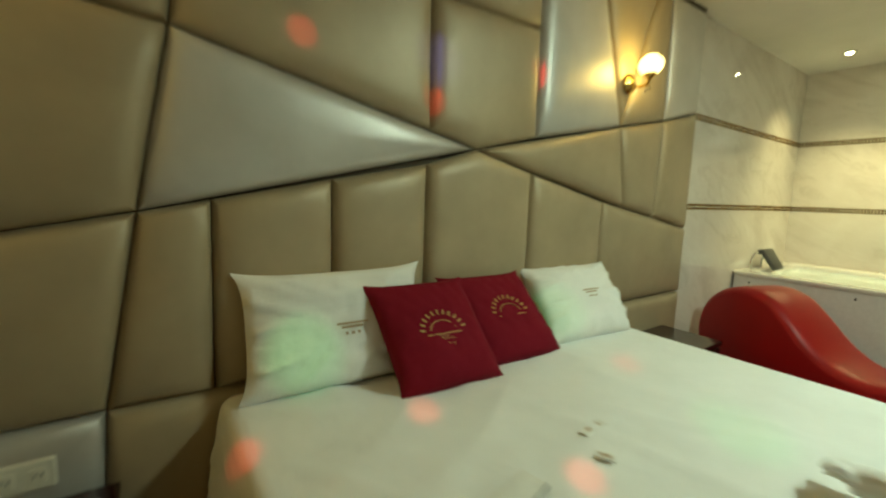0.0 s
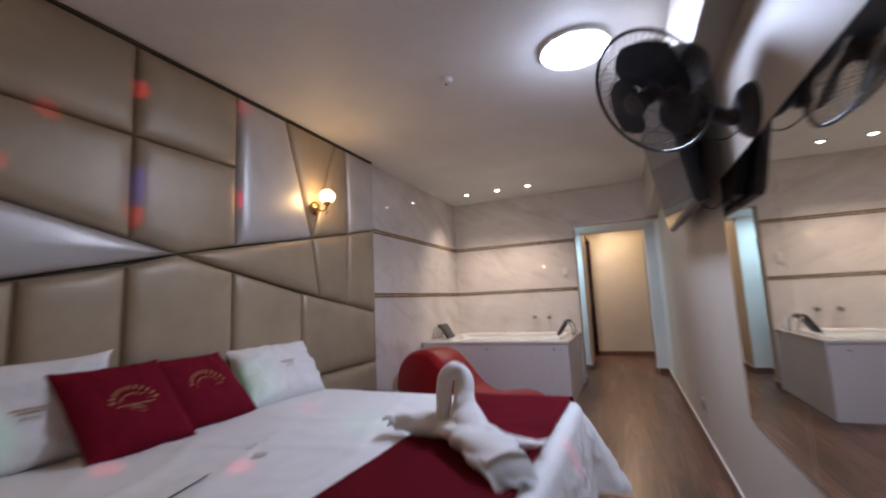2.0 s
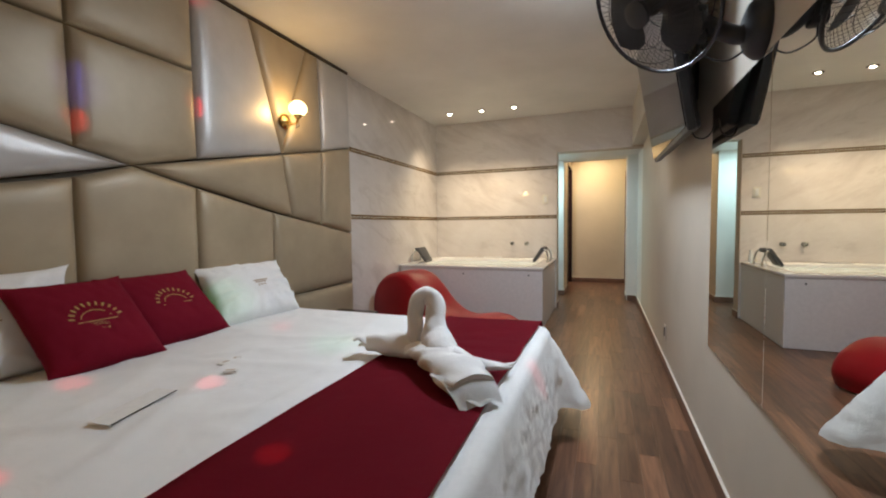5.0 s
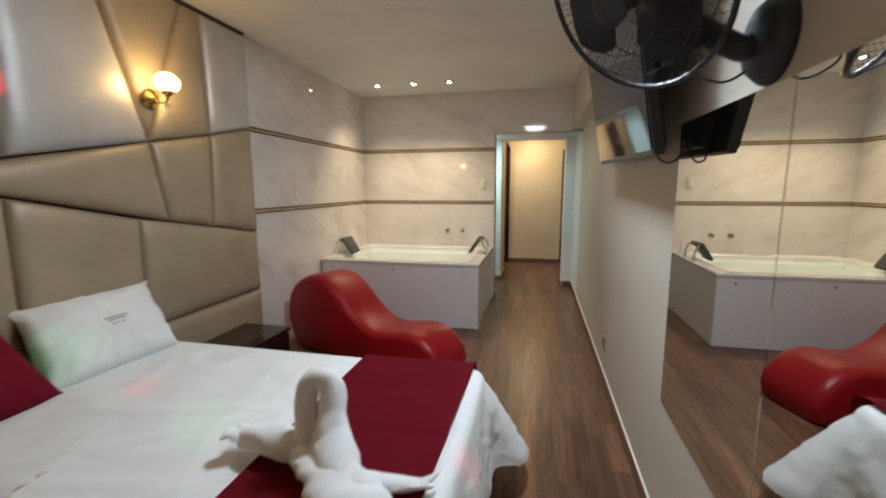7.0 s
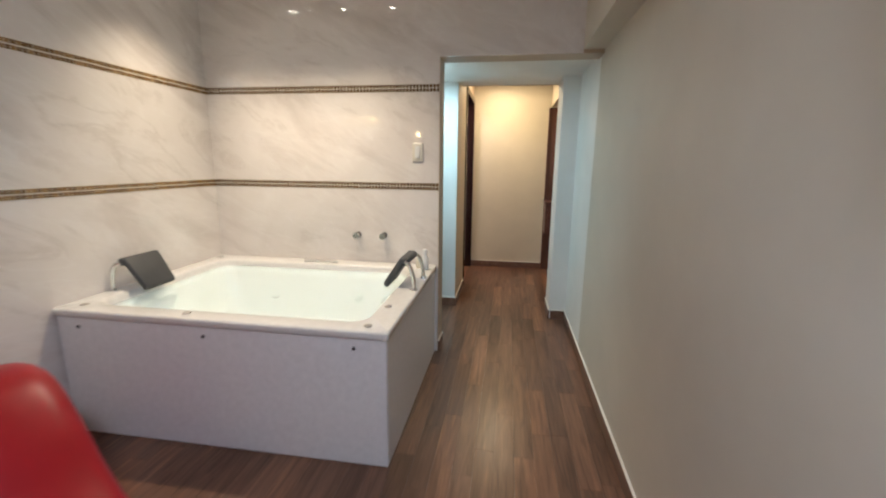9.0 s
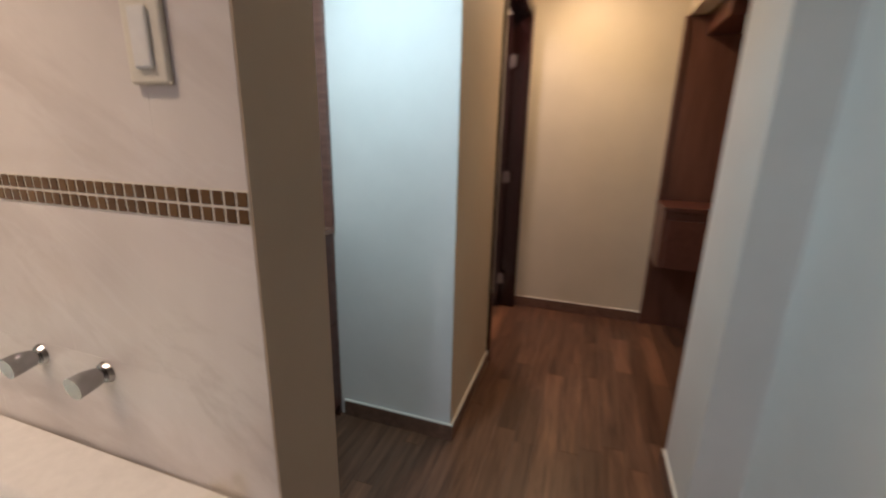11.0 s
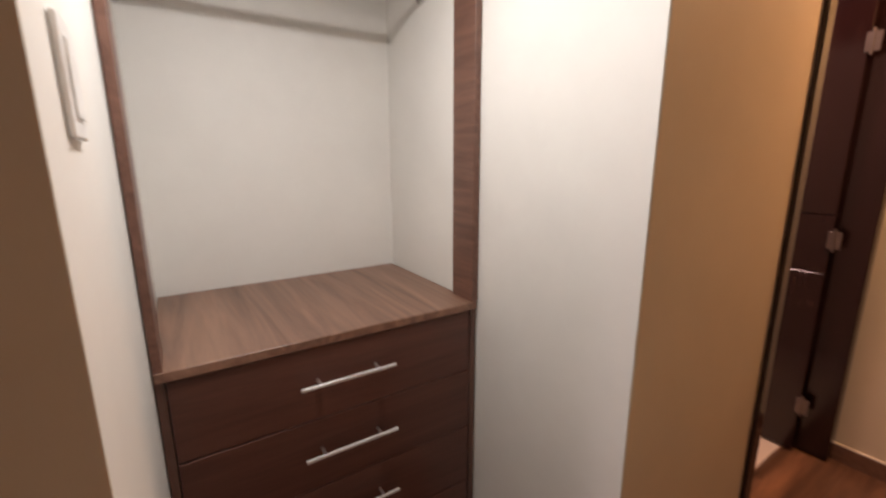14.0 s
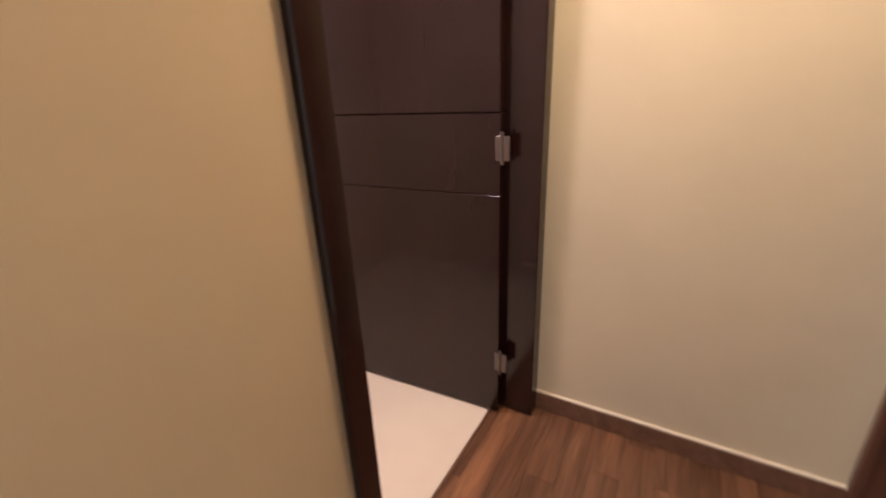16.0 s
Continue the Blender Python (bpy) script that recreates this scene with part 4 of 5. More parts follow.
def nightstand(y0, y1, label):
    e = thing("nightstand", (0.27, (y0 + y1) / 2, 0), label, "nightstand", "nightstands beside the bed")
    part("body", slab(0.10, 0.465, y0 + 0.01, y1 - 0.01, 0.03, 0.37, 0.003, 1), M_ESPRESSO, e)
    part("top", slab(0.095, 0.48, y0, y1, 0.37, 0.40, 0.004, 2), M_ESPRESSO, e)
    part("drawer", slab(0.465, 0.478, y0 + 0.02, y1 - 0.02, 0.20, 0.36, 0.003, 1), M_ESPRESSO, e)
    part("drawer", slab(0.465, 0.478, y0 + 0.02, y1 - 0.02, 0.04, 0.19, 0.003, 1), M_ESPRESSO, e)
    part("plinth", slab(0.12, 0.44, y0 + 0.03, y1 - 0.03, 0.0, 0.03), M_BLACK, e)
    return e


nightstand(2.90, 3.39, "low dark brown nightstand between bed and red chair")
nightstand(-0.13, 0.36, "low dark brown nightstand near the wall socket")

# ---- red curved chair ----
chair = thing("curved_lounge_chair", (0.9, 3.9, 0), "red leatherette wave-shaped lounge chair before the bathtub", "chair")


def wave_body(width):
    prof = smooth_path([(0.10, 0, 0.0), (0.03, 0, 0.16), (0.0, 0, 0.34), (0.05, 0, 0.55), (0.18, 0, 0.69), (0.36, 0, 0.745), (0.52, 0, 0.71), (0.66, 0, 0.59),
                        (0.79, 0, 0.45), (0.93, 0, 0.355), (1.08, 0, 0.33), (1.22, 0, 0.355), (1.36, 0, 0.375), (1.49, 0, 0.34), (1.60, 0, 0.235), (1.645, 0, 0.11), (1.62, 0, 0.0)], 4)
    n = len(prof)
    bm = bmesh.new()
    cols = []
    stations = [(0.0, 0.90), (0.006, 0.935), (0.02, 0.965), (0.042, 0.988), (0.075, 1.0), (width / 2, 1.0), (width - 0.075, 1.0), (width - 0.042, 0.988), (width - 0.02, 0.965), (width - 0.006, 0.935), (width, 0.90)]
    for w, s in stations:
        col = []
        for i, p in enumerate(prof):
            t = (prof[min(i + 1, n - 1)] - prof[max(i - 1, 0)]).normalized()
            inw = Vector((t.z, 0, -t.x))
            q = p + inw * (1 - s) * 0.55
            q.z = max(q.z, 0.0)
            dish = 0.012 * math.sin(math.pi * w / width)
            col.append(bm.verts.new((q.x, w, q.z + (dish if 0.05 < q.z else 0))))
        cols.append(col)
    for a, b in zip(cols, cols[1:]):
        for i in range(n - 1):
            bm.faces.new((a[i], a[i + 1], b[i + 1], b[i]))
        bm.faces.new((a[0], b[0], b[-1], a[-1]))
    bm.faces.new(cols[0])
    bm.faces.new(list(reversed(cols[-1])))
    return bm


CHAIR_M = Matrix.Translation((0.06, 3.97, 0.015)) @ Matrix.Rotation(radians(-19.5), 4, "Z")
bm = wave_body(0.44)
for v in bm.verts:
    v.co.z *= 0.89
part("body", turned(bm, CHAIR_M), M_RED, chair, "", 55)
for u, w in ((0.2, 0.06), (0.2, 0.38), (1.5, 0.06), (1.5, 0.38)):
    q = CHAIR_M @ Vector((u, w, 0))
    part("foot", rod((q.x, q.y, 0), (q.x, q.y, 0.03), 0.02), M_BLACK, chair)

# ---- bathtub ----
tub = thing("bathtub", (0.86, 5.36, 0), "large white acrylic hydromassage tub with panelled sides", "bathtub")
TX0, TX1, TY0, TY1, TZ = 0.003, 1.712, 4.725, 5.997, 0.672


def basin():
    """Rim, sloping walls and floor of the tub, in one shell."""
    bm = bmesh.new()

    def loop(x0, x1, y0, y1, r, z, n=6):
        pts = []
        for cx, cy, a0 in ((x1 - r, y1 - r, 0), (x0 + r, y1 - r, 90), (x0 + r, y0 + r, 180), (x1 - r, y0 + r, 270)):
            for k in range(n + 1):
                a = radians(a0 + 90 * k / n)
                pts.append(bm.verts.new((cx + r * math.cos(a), cy + r * math.sin(a), z)))
        return pts

    x0, x1, y0, y1 = TX0, TX1, TY0, TY1
    loops = [loop(x0 + 0.004, x1 - 0.004, y0 + 0.004, y1, 0.012, TZ - 0.035), loop(x0, x1, y0, y1, 0.014, TZ - 0.03), loop(x0, x1, y0, y1, 0.014, TZ - 0.006),
             loop(x0 + 0.006, x1 - 0.006, y0 + 0.006, y1 - 0.004, 0.014, TZ),
             loop(x0 + 0.10, x1 - 0.13, y0 + 0.105, y1 - 0.12, 0.10, TZ), loop(x0 + 0.108, x1 - 0.138, y0 + 0.113, y1 - 0.128, 0.10, TZ - 0.004),
             loop(x0 + 0.118, x1 - 0.148, y0 + 0.122, y1 - 0.137, 0.10, TZ - 0.02), loop(x0 + 0.17, x1 - 0.19, y0 + 0.16, y1 - 0.17, 0.12, 0.42),
             loop(x0 + 0.26, x1 - 0.28, y0 + 0.20, y1 - 0.21, 0.14, 0.27), loop(x0 + 0.34, x1 - 0.36, y0 + 0.28, y1 - 0.29, 0.14, 0.235)]
    for a, b in zip(loops, loops[1:]):
        n = len(a)
        for k in range(n):
            bm.faces.new((a[k], a[(k + 1) % n], b[(k + 1) % n], b[k]))
    bm.faces.new(loops[-1])
    return bm


part("basin", basin(), M_ACRYL, tub, "", 40)
part("front_panel", slab(TX0 + 0.012, TX1 - 0.012, TY0 + 0.012, TY0 + 0.028, 0.004, TZ - 0.034, 0.002, 1), M_PANEL, tub, "flat pale front panel")
part("side_panel", slab(TX1 - 0.028, TX1 - 0.011, TY0 + 0.029, TY1 - 0.01, 0.004, TZ - 0.034, 0.002, 1), M_PANEL, tub, "flat pale side panel")
water = part("water", slab(TX0 + 0.126, TX1 - 0.155, TY0 + 0.128, TY1 - 0.143, 0.604, 0.630), M_WATER, tub, "clear still water")
water.visible_shadow = False
for x in (0.137, 0.815, 1.553):
    part("screw_cap", rod((x, TY0 + 0.013, 0.585), (x, TY0 + 0.008, 0.585), 0.009), M_GREYPAD, tub, "dark screw cap")
for x, y in ((0.115, 4.80), (1.60, 4.79), (0.70, 4.79), (1.62, 5.05), (0.06, 5.88)):
    part("air_valve", lathe([(0.02, TZ), (0.021, TZ + 0.004), (0.012, TZ + 0.008), (0.004, TZ + 0.008)], 16, m=Matrix.Translation((x, y, 0))), M_CHROME, tub, "chrome air valve", 40)
for x, y in ((0.62, 4.90), (1.05, 4.90), (0.55, 5.80)):
    part("jet", turned(lathe([(0.03, 0), (0.03, 0.006), (0.016, 0.012), (0.006, 0.006)], 18), Matrix.Translation((x, y, 0.40))), M_CHROME, tub, "chrome water jet", 40)
part("overflow_plate", slab(0.74, 0.99, 5.885, 5.93, TZ, TZ + 0.014, 0.005), M_STEEL, tub, "brushed overflow plate", 40)


def head_rest(x, y, side):
    """A charcoal neck cushion hung from a padded roll on two bent chrome arms at the tub's end."""
    e = thing("tub_headrest", (x, y, TZ), "charcoal neck cushion on chrome arms at the tub", "headrest", "headrests of the bathtub")
    s = side
    for d in (-0.135, 0.135):
        part("arm", sweep([(x - s * 0.03, y + d, TZ), (x - s * 0.026, y + d, TZ + 0.07), (x - s * 0.005, y + d * 0.98, TZ + 0.135), (x + s * 0.025, y + d * 0.86, TZ + 0.157)], [0.012, 0.012], 12), M_CHROME, e, "bent chrome tube", 50)
        part("flange", rod((x - s * 0.03, y + d, TZ), (x - s * 0.03, y + d, TZ + 0.01), 0.022, 0.018), M_CHROME, e)
    part("roll", rod((x + s * 0.03, y - 0.12, TZ + 0.158), (x + s * 0.03, y + 0.12, TZ + 0.158), 0.023, n=20, bevel=0.008), M_GREYPAD, e, "charcoal vinyl roll", 50)
    bm = slab(-0.018, 0.018, -0.12, 0.12, -0.20, 0.012, 0.014, 3)
    for v in bm.verts:
        k = -v.co.z / 0.2
        v.co.y *= 1 - 0.14 * max(0, k) ** 2
        v.co.x += s * 0.012 * math.sin(math.pi * min(1, max(0, k))) * (1 if v.co.x * s > 0 else 0.3)
    part("cushion", turned(bm, Matrix.Translation((x + s * 0.045, y, TZ + 0.168)) @ Matrix.Rotation(radians(-s * 33), 4, "Y")), M_GREYPAD, e, "charcoal vinyl cushion", 50)
    return e


head_rest(0.05, 5.18, 1)
head_rest(1.655, 5.50, -1)

bottle = thing("soap_bottle", (1.655, 5.84, TZ), "small white toiletry bottle on the tub rim", "bottle")
part("body", lathe([(0.020, TZ), (0.024, TZ + 0.006), (0.024, TZ + 0.085), (0.012, TZ + 0.10), (0.011, TZ + 0.108)], 20, m=Matrix.Translation((1.655, 5.84, 0))), M_WPLASTIC, bottle, "", 40)
part("cap", lathe([(0.014, TZ + 0.108), (0.014, TZ + 0.14), (0.011, TZ + 0.143), (0.003, TZ + 0.143)], 18, m=Matrix.Translation((1.655, 5.84, 0))), M_WPLASTIC, bottle, "white cap", 40)
bottle2 = thing("soap_bottle", (1.60, 5.89, TZ), "small cream toiletry tube on the tub rim", "bottle")
part("body", lathe([(0.018, TZ), (0.022, TZ + 0.005), (0.022, TZ + 0.07), (0.006, TZ + 0.085)], 20, m=Matrix.Translation((1.60, 5.89, 0))), M_PLASTIC, bottle2, "", 40)


def wall_tap(x):
    z = 0.874
    e = thing("wall_tap", (x, FAR, z), "chrome tap handle on the marble wall", "tap", "taps above the bathtub")
    part("flange", rod((x, FAR - 0.001, z), (x, FAR - 0.009, z), 0.023, 0.019, 20), M_TAP, e)
    part("stem", rod((x, FAR - 0.008, z), (x, FAR - 0.03, z), 0.011, n=16), M_TAP, e)
    part("handle", sweep([(x, FAR - 0.018, z), (x, FAR - 0.04, z), (x, FAR - 0.062, z - 0.002)], [0.018, 0.022, 0.023], 20), M_TAP, e, "", 40)


wall_tap(1.125)
wall_tap(1.322)

# ---- switches and sockets ----
sw = thing("light_switch", (1.57, FAR, 1.465), "ivory wall switch plate on the marble", "light switch")
part("plate", slab(1.533, 1.608, FAR - 0.011, FAR - 0.0005, 1.405, 1.527, 0.004), M_PLASTIC, sw)
part("rocker", slab(1.553, 1.588, FAR - 0.017, FAR - 0.011, 1.425, 1.507, 0.004), M_WPLASTIC, sw, "white rocker")
SY = FAR + 0.178
sw = thing("light_switch", (1.575, SY, 1.48), "white switch plate on the back of the wall", "light switch")
part("plate", slab(1.535, 1.615, SY + 0.0005, SY + 0.008, 1.418, 1.542, 0.003), M_WPLASTIC, sw)
part("rocker", slab(1.552, 1.598, SY + 0.008, SY + 0.0105, 1.44, 1.52, 0.001), M_WPLASTIC, sw)
so = thing("wall_socket", (W, 3.85, 0.287), "grey wall socket low on the cream wall", "socket")
part("plate", slab(W - 0.009, W - 0.0005, 3.815, 3.885, 0.232, 0.342, 0.003), M_STEEL, so)
part("insert", slab(W - 0.013, W - 0.009, 3.832, 3.868, 0.252, 0.322, 0.002), M_GREYPAD, so, "dark socket insert")
so = thing("wall_socket", (0.085, 0.16, 0.48), "ivory double wall socket on silver padding", "socket")
part("plate", slab(0.078, 0.09, 0.09, 0.225, 0.438, 0.52, 0.004), M_PLASTIC, so)
for y in (0.125, 0.19):
    part("outlet", slab(0.09, 0.093, y - 0.018, y + 0.018, 0.458, 0.50, 0.002), M_PLASTIC, so)
    for d in (-0.007, 0.007):
        part("slot", slab(0.0925, 0.0936, y + d - 0.0015, y + d + 0.0015, 0.474, 0.486), M_BLACK, so)

# ---- wall lamp ----
sc = thing("wall_lamp", (0.08, 2.77, 1.92), "lit brass wall lamp with a white glass globe", "wall lamp")
part("back_plate", turned(lathe([(0.055, 0), (0.057, 0.006), (0.048, 0.016), (0.026, 0.024), (0.02, 0.03), (0.004, 0.032)], 28), Matrix.Translation((0.076, 2.77, 1.925)) @ Matrix.Rotation(radians(90), 4, "Y")), M_BRASS, sc, "round brass plate", 40)
part("arm", sweep([(0.09, 2.77, 1.925), (0.135, 2.77, 1.90), (0.185, 2.77, 1.905), (0.20, 2.77, 1.935)], [0.008, 0.007, 0.007, 0.009], 12), M_BRASS, sc, "curved brass arm", 60)
part("cup", lathe([(0.008, 1.93), (0.016, 1.935), (0.03, 1.952), (0.034, 1.958), (0.01, 1.956)], 22, m=Matrix.Translation((0.20, 2.77, 0))), M_BRASS, sc, "brass cup", 50)
gl = lathe([(0.032, 1.957), (0.048, 1.966), (0.062, 1.985), (0.066, 2.005), (0.061, 2.027), (0.048, 2.043), (0.034, 2.052), (0.034, 2.056)], 28, m=Matrix.Translation((0.20, 2.77, 0)))
gob = part("globe", gl, M_GLOBE, sc, "glowing white cut-glass globe", 60)
gob.visible_shadow = False
for k, (dy, dx) in enumerate(((0.0, 0.0), (0.018, 0.006))):
    part("drop", lathe([(0.001, 0.0), (0.006, 0.012), (0.003, 0.024), (0.001, 0.03)], 8, m=Matrix.Translation((0.185 + dx, 2.77 + dy, 1.862 + k * 0.012))), M_CHROME, sc, "glass drop")
    part("chain", rod((0.185 + dx, 2.77 + dy, 1.89 + k * 0.012), (0.185 + dx * 0.3, 2.77 + dy * 0.3, 1.932), 0.0012, n=6), M_BRASS, sc)

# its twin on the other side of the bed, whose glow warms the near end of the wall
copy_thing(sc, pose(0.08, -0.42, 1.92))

# ---- ceiling fittings ----
cl = thing("ceiling_light", (2.155, 2.59, H), "round lit white LED ceiling panel", "ceiling light")
part("rim", lathe([(0.205, H - 0.001), (0.207, H - 0.018), (0.198, H - 0.026), (0.193, H - 0.022), (0.193, H - 0.001)], 48, m=Matrix.Translation((2.155, 2.59, 0))), M_WPLASTIC, cl, "white rim", 40)
part("diffuser", lathe([(0.192, H - 0.004), (0.192, H - 0.020), (0.15, H - 0.024), (0.004, H - 0.025)], 48, m=Matrix.Translation((2.155, 2.59, 0))), M_DISC, cl, "glowing round diffuser", 40)
for sx in (0.42, 0.85, 1.26):
    e = thing("downlight", (sx, 5.44, H), "small lit round downlight with chrome ring", "downlight", "downlights above the bathtub")
    part("ring", lathe([(0.048, H - 0.0005), (0.049, H - 0.006), (0.040, H - 0.013), (0.027, H - 0.007), (0.024, H - 0.0005)], 24, m=Matrix.Translation((sx, 5.44, 0))), M_TAP, e, "", 40)
    part("lens", lathe([(0.0235, H - 0.002), (0.0235, H - 0.008), (0.016, H - 0.015), (0.003, H - 0.017)], 24, m=Matrix.Translation((sx, 5.44, 0))), M_SPOTGLOW, e, "glowing lens", 40)
sd = thing("smoke_detector", (1.35, 2.55, H), "small white round ceiling detector", "smoke detector")
part("body", lathe([(0.045, H - 0.0005), (0.045, H - 0.012), (0.034, H - 0.03), (0.012, H - 0.036), (0.003, H - 0.036)], 24, m=Matrix.Translation((1.35, 2.55, 0))), M_WPLASTIC, sd, "", 40)
part("sensor", rod((1.35, 2.55, H - 0.036), (1.35, 2.55, H - 0.042), 0.008), M_GREYPAD, sd, "dark sensor")

for (lx, ly, lz, r, mt, lab) in ((1.42, 6.53, LOW, 0.085, "cool", "round lit downlight in the low ceiling"), (2.12, 8.22, HALLH, 0.085, "warm", "round lit warm hall light")):
    e = thing("ceiling_light", (lx, ly, lz), lab, "ceiling light")
    part("rim", lathe([(r + 0.012, lz - 0.0005), (r + 0.012, lz - 0.008), (r, lz - 0.012), (r, lz - 0.0005)], 32, m=Matrix.Translation((lx, ly, 0))), M_WPLASTIC, e, "", 40)
    part("diffuser", lathe([(r - 0.001, lz - 0.002), (r - 0.001, lz - 0.007), (0.003, lz - 0.008)], 32, m=Matrix.Translation((lx, ly, 0))), M_DISC if mt == "cool" else M_SPOTGLOW, e, "glowing diffuser", 40)

# ---- mirror on the wall ----
mirror = thing("wall_mirror", (W, 0.9, 0.57), "large frameless wall mirror in two sheets", "mirror")
for a, b in ((1.735, 2.44), (0.60, 1.733), (-0.55, 0.598)):
    part("pane", slab(W - 0.008, W - 0.0015, a, b, 0.57, 1.645, 0.0012, 1), M_MIRROR, mirror)

# ---- television ----
tv = thing("television", (2.6, 2.9, 1.8), "flat black television on a wall bracket, switched off", "television")
TVW, TVH = 1.27, 0.735
TVM = Matrix.Translation((2.628, 2.912, 1.541)) @ Matrix.Rotation(radians(-90.6), 4, "Z") @ Matrix.Rotation(radians(10), 4, "X") @ Matrix.Rotation(radians(1.6), 4, "Y")
part("housing", turned(slab(-TVW / 2, TVW / 2, 0.004, 0.04, 0, TVH, 0.006, 2), TVM), M_BLACK, tv)
part("screen", turned(slab(-TVW / 2 + 0.010, TVW / 2 - 0.010, -0.001, 0.0042, 0.020, TVH - 0.010, 0.001, 1), TVM), M_SCREEN, tv, "dark glossy screen")
part("electronics_box", turned(slab(-0.50, 0.50, 0.04, 0.085, 0.02, 0.36, 0.012, 2), TVM), M_BLACK, tv)
part("bracket_plate", slab(W - 0.02, W - 0.001, 2.80, 3.10, 1.78, 1.98, 0.003, 1), M_BLACK, tv, "wall plate")
part("bracket_arm", rod((W - 0.015, 2.95, 1.88), tuple(TVM @ Vector((0, 0.05, 0.36))), 0.02), M_BLACK, tv)
cb = thing("power_cable", (W - 0.01, 2.6, 1.45), "thin black cable hanging under the television", "cable")
part("cord", sweep([(2.665, 2.42, 1.55), (2.68, 2.40, 1.515), (2.71, 2.38, 1.505), (2.735, 2.37, 1.53), (2.745, 2.37, 1.58)], [0.0035, 0.0035], 8), M_BLACK, cb, "", 60)

# ---- wall fan ----
FAN_AT = Vector((2.447, 1.844, 1.873))
fan = thing("wall_fan", (W, 1.75, 1.9), "black oscillating wall fan with a wire cage", "fan")
FM = Matrix.Translation(FAN_AT) @ Vector((-0.679, -0.460, -0.573)).to_track_quat("Z", "Y").to_matrix().to_4x4()


def ring(r, z, thick, m, n=40):
    bm = bmesh.new()
    k = 6
    vs = [[bm.verts.new(((r + thick * math.cos(b)) * math.cos(a), (r + thick * math.cos(b)) * math.sin(a), z + thick * math.sin(b))) for b in (2 * math.pi * j / k for j in range(k))] for a in (2 * math.pi * i / n for i in range(n))]
    for i in range(n):
        for j in range(k):
            bm.faces.new((vs[i][j], vs[(i + 1) % n][j], vs[(i + 1) % n][(j + 1) % k], vs[i][(j + 1) % k]))
    return turned(bm, m)


FR = 0.24
cage = part("cage", ring(FR, 0.0, 0.007, FM), M_BLACK, fan, "round black cage hoop", 60)
spokes = None
for i in range(56):
    a = 2 * math.pi * i / 56
    for z1 in (0.075, -0.075):
        pts = [(0.045 * math.cos(a), 0.045 * math.sin(a), z1), (0.13 * math.cos(a + 0.12), 0.13 * math.sin(a + 0.12), z1 * 0.92), (0.195 * math.cos(a + 0.2), 0.195 * math.sin(a + 0.2), z1 * 0.5), (FR * math.cos(a + 0.22), FR * math.sin(a + 0.22), 0)]
        spokes = sweep(pts, [0.0009, 0.0009], 4, per=2, bm=spokes)
part("cage_mesh", turned(spokes, FM), M_BLACK, fan, "thin black wires")["kind"] = "stuff"
for r, z in ((0.12, 0.071), (0.185, 0.045), (0.12, -0.071), (0.185, -0.045)):
    part("wire_hoop", ring(r, z, 0.0015, FM, 36), M_BLACK, fan)
part("badge", turned(lathe([(0.046, 0.070), (0.046, 0.078), (0.03, 0.083), (0.003, 0.083)], 28), FM), M_BLACK, fan, "round front badge", 40)


def blade(k):
    bm = bmesh.new()
    rows = []
    for i in range(9):
        t = i / 8
        r = 0.035 + 0.165 * t
        wd = 0.12 + 1.75 * math.sin(math.pi * min(1, t * 0.75 + 0.12)) ** 1.0
        rows.append([bm.verts.new((r * math.cos(wd * (u - 0.45)), r * math.sin(wd * (u - 0.45)), 0.022 * (u - 0.5) * 2)) for u in (0, 0.25, 0.5, 0.75, 1.0)])
    for a, b in zip(rows, rows[1:]):
        for j in range(4):
            bm.faces.new((a[j], a[j + 1], b[j + 1], b[j]))
    bmesh.ops.solidify(bm, geom=bm.faces, thickness=0.002)
    return turned(bm, FM @ Matrix.Rotation(2 * math.pi * k / 3 + 0.9, 4, "Z"))


for k in range(3):
    part("blade", blade(k), M_BLACK, fan, "", 60)
part("hub", turned(lathe([(0.036, -0.03), (0.036, 0.02), (0.028, 0.034), (0.003, 0.038)], 24), FM), M_BLACK, fan, "", 40)
part("motor", turned(lathe([(0.05, -0.25), (0.085, -0.238), (0.102, -0.18), (0.10, -0.10), (0.05, -0.07), (0.003, -0.07)], 28), FM), M_BLACK, fan, "rounded motor housing", 40)
q = FM @ Vector((0, 0, -0.15))
part("arm", sweep([q, (q.x + 0.02, q.y + 0.02, q.z - 0.10), (2.68, 1.85, 1.735), (2.73, 1.85, 1.744)], [0.03, 0.03, 0.028, 0.03], 14), M_BLACK, fan, "", 60)
part("wall_base", turned(lathe([(0.096, 0), (0.095, 0.014), (0.075, 0.04), (0.036, 0.055), (0.003, 0.055)], 32), Matrix.Translation((W - 0.001, 1.85, 1.744)) @ Matrix.Rotation(radians(-90), 4, "Y")), M_BLACK, fan, "round wall plate", 40)
part("control_box", slab(2.565, 2.617, 1.872, 1.924, 1.74, 1.86, 0.012, 2), M_BLACK, fan, "switch housing under the motor", 40)
for kz in (1.765, 1.80, 1.835):
    part("knob", rod((2.591, 1.873, kz), (2.591, 1.862, kz), 0.007, n=12), M_BLACK, fan, "small control knob")
part("cord", sweep([(2.591, 1.898, 1.745), (2.60, 1.89, 1.70), (2.67, 1.88, 1.665), (2.735, 1.87, 1.70)], [0.003, 0.003], 8), M_BLACK, fan, "thin cord", 60)

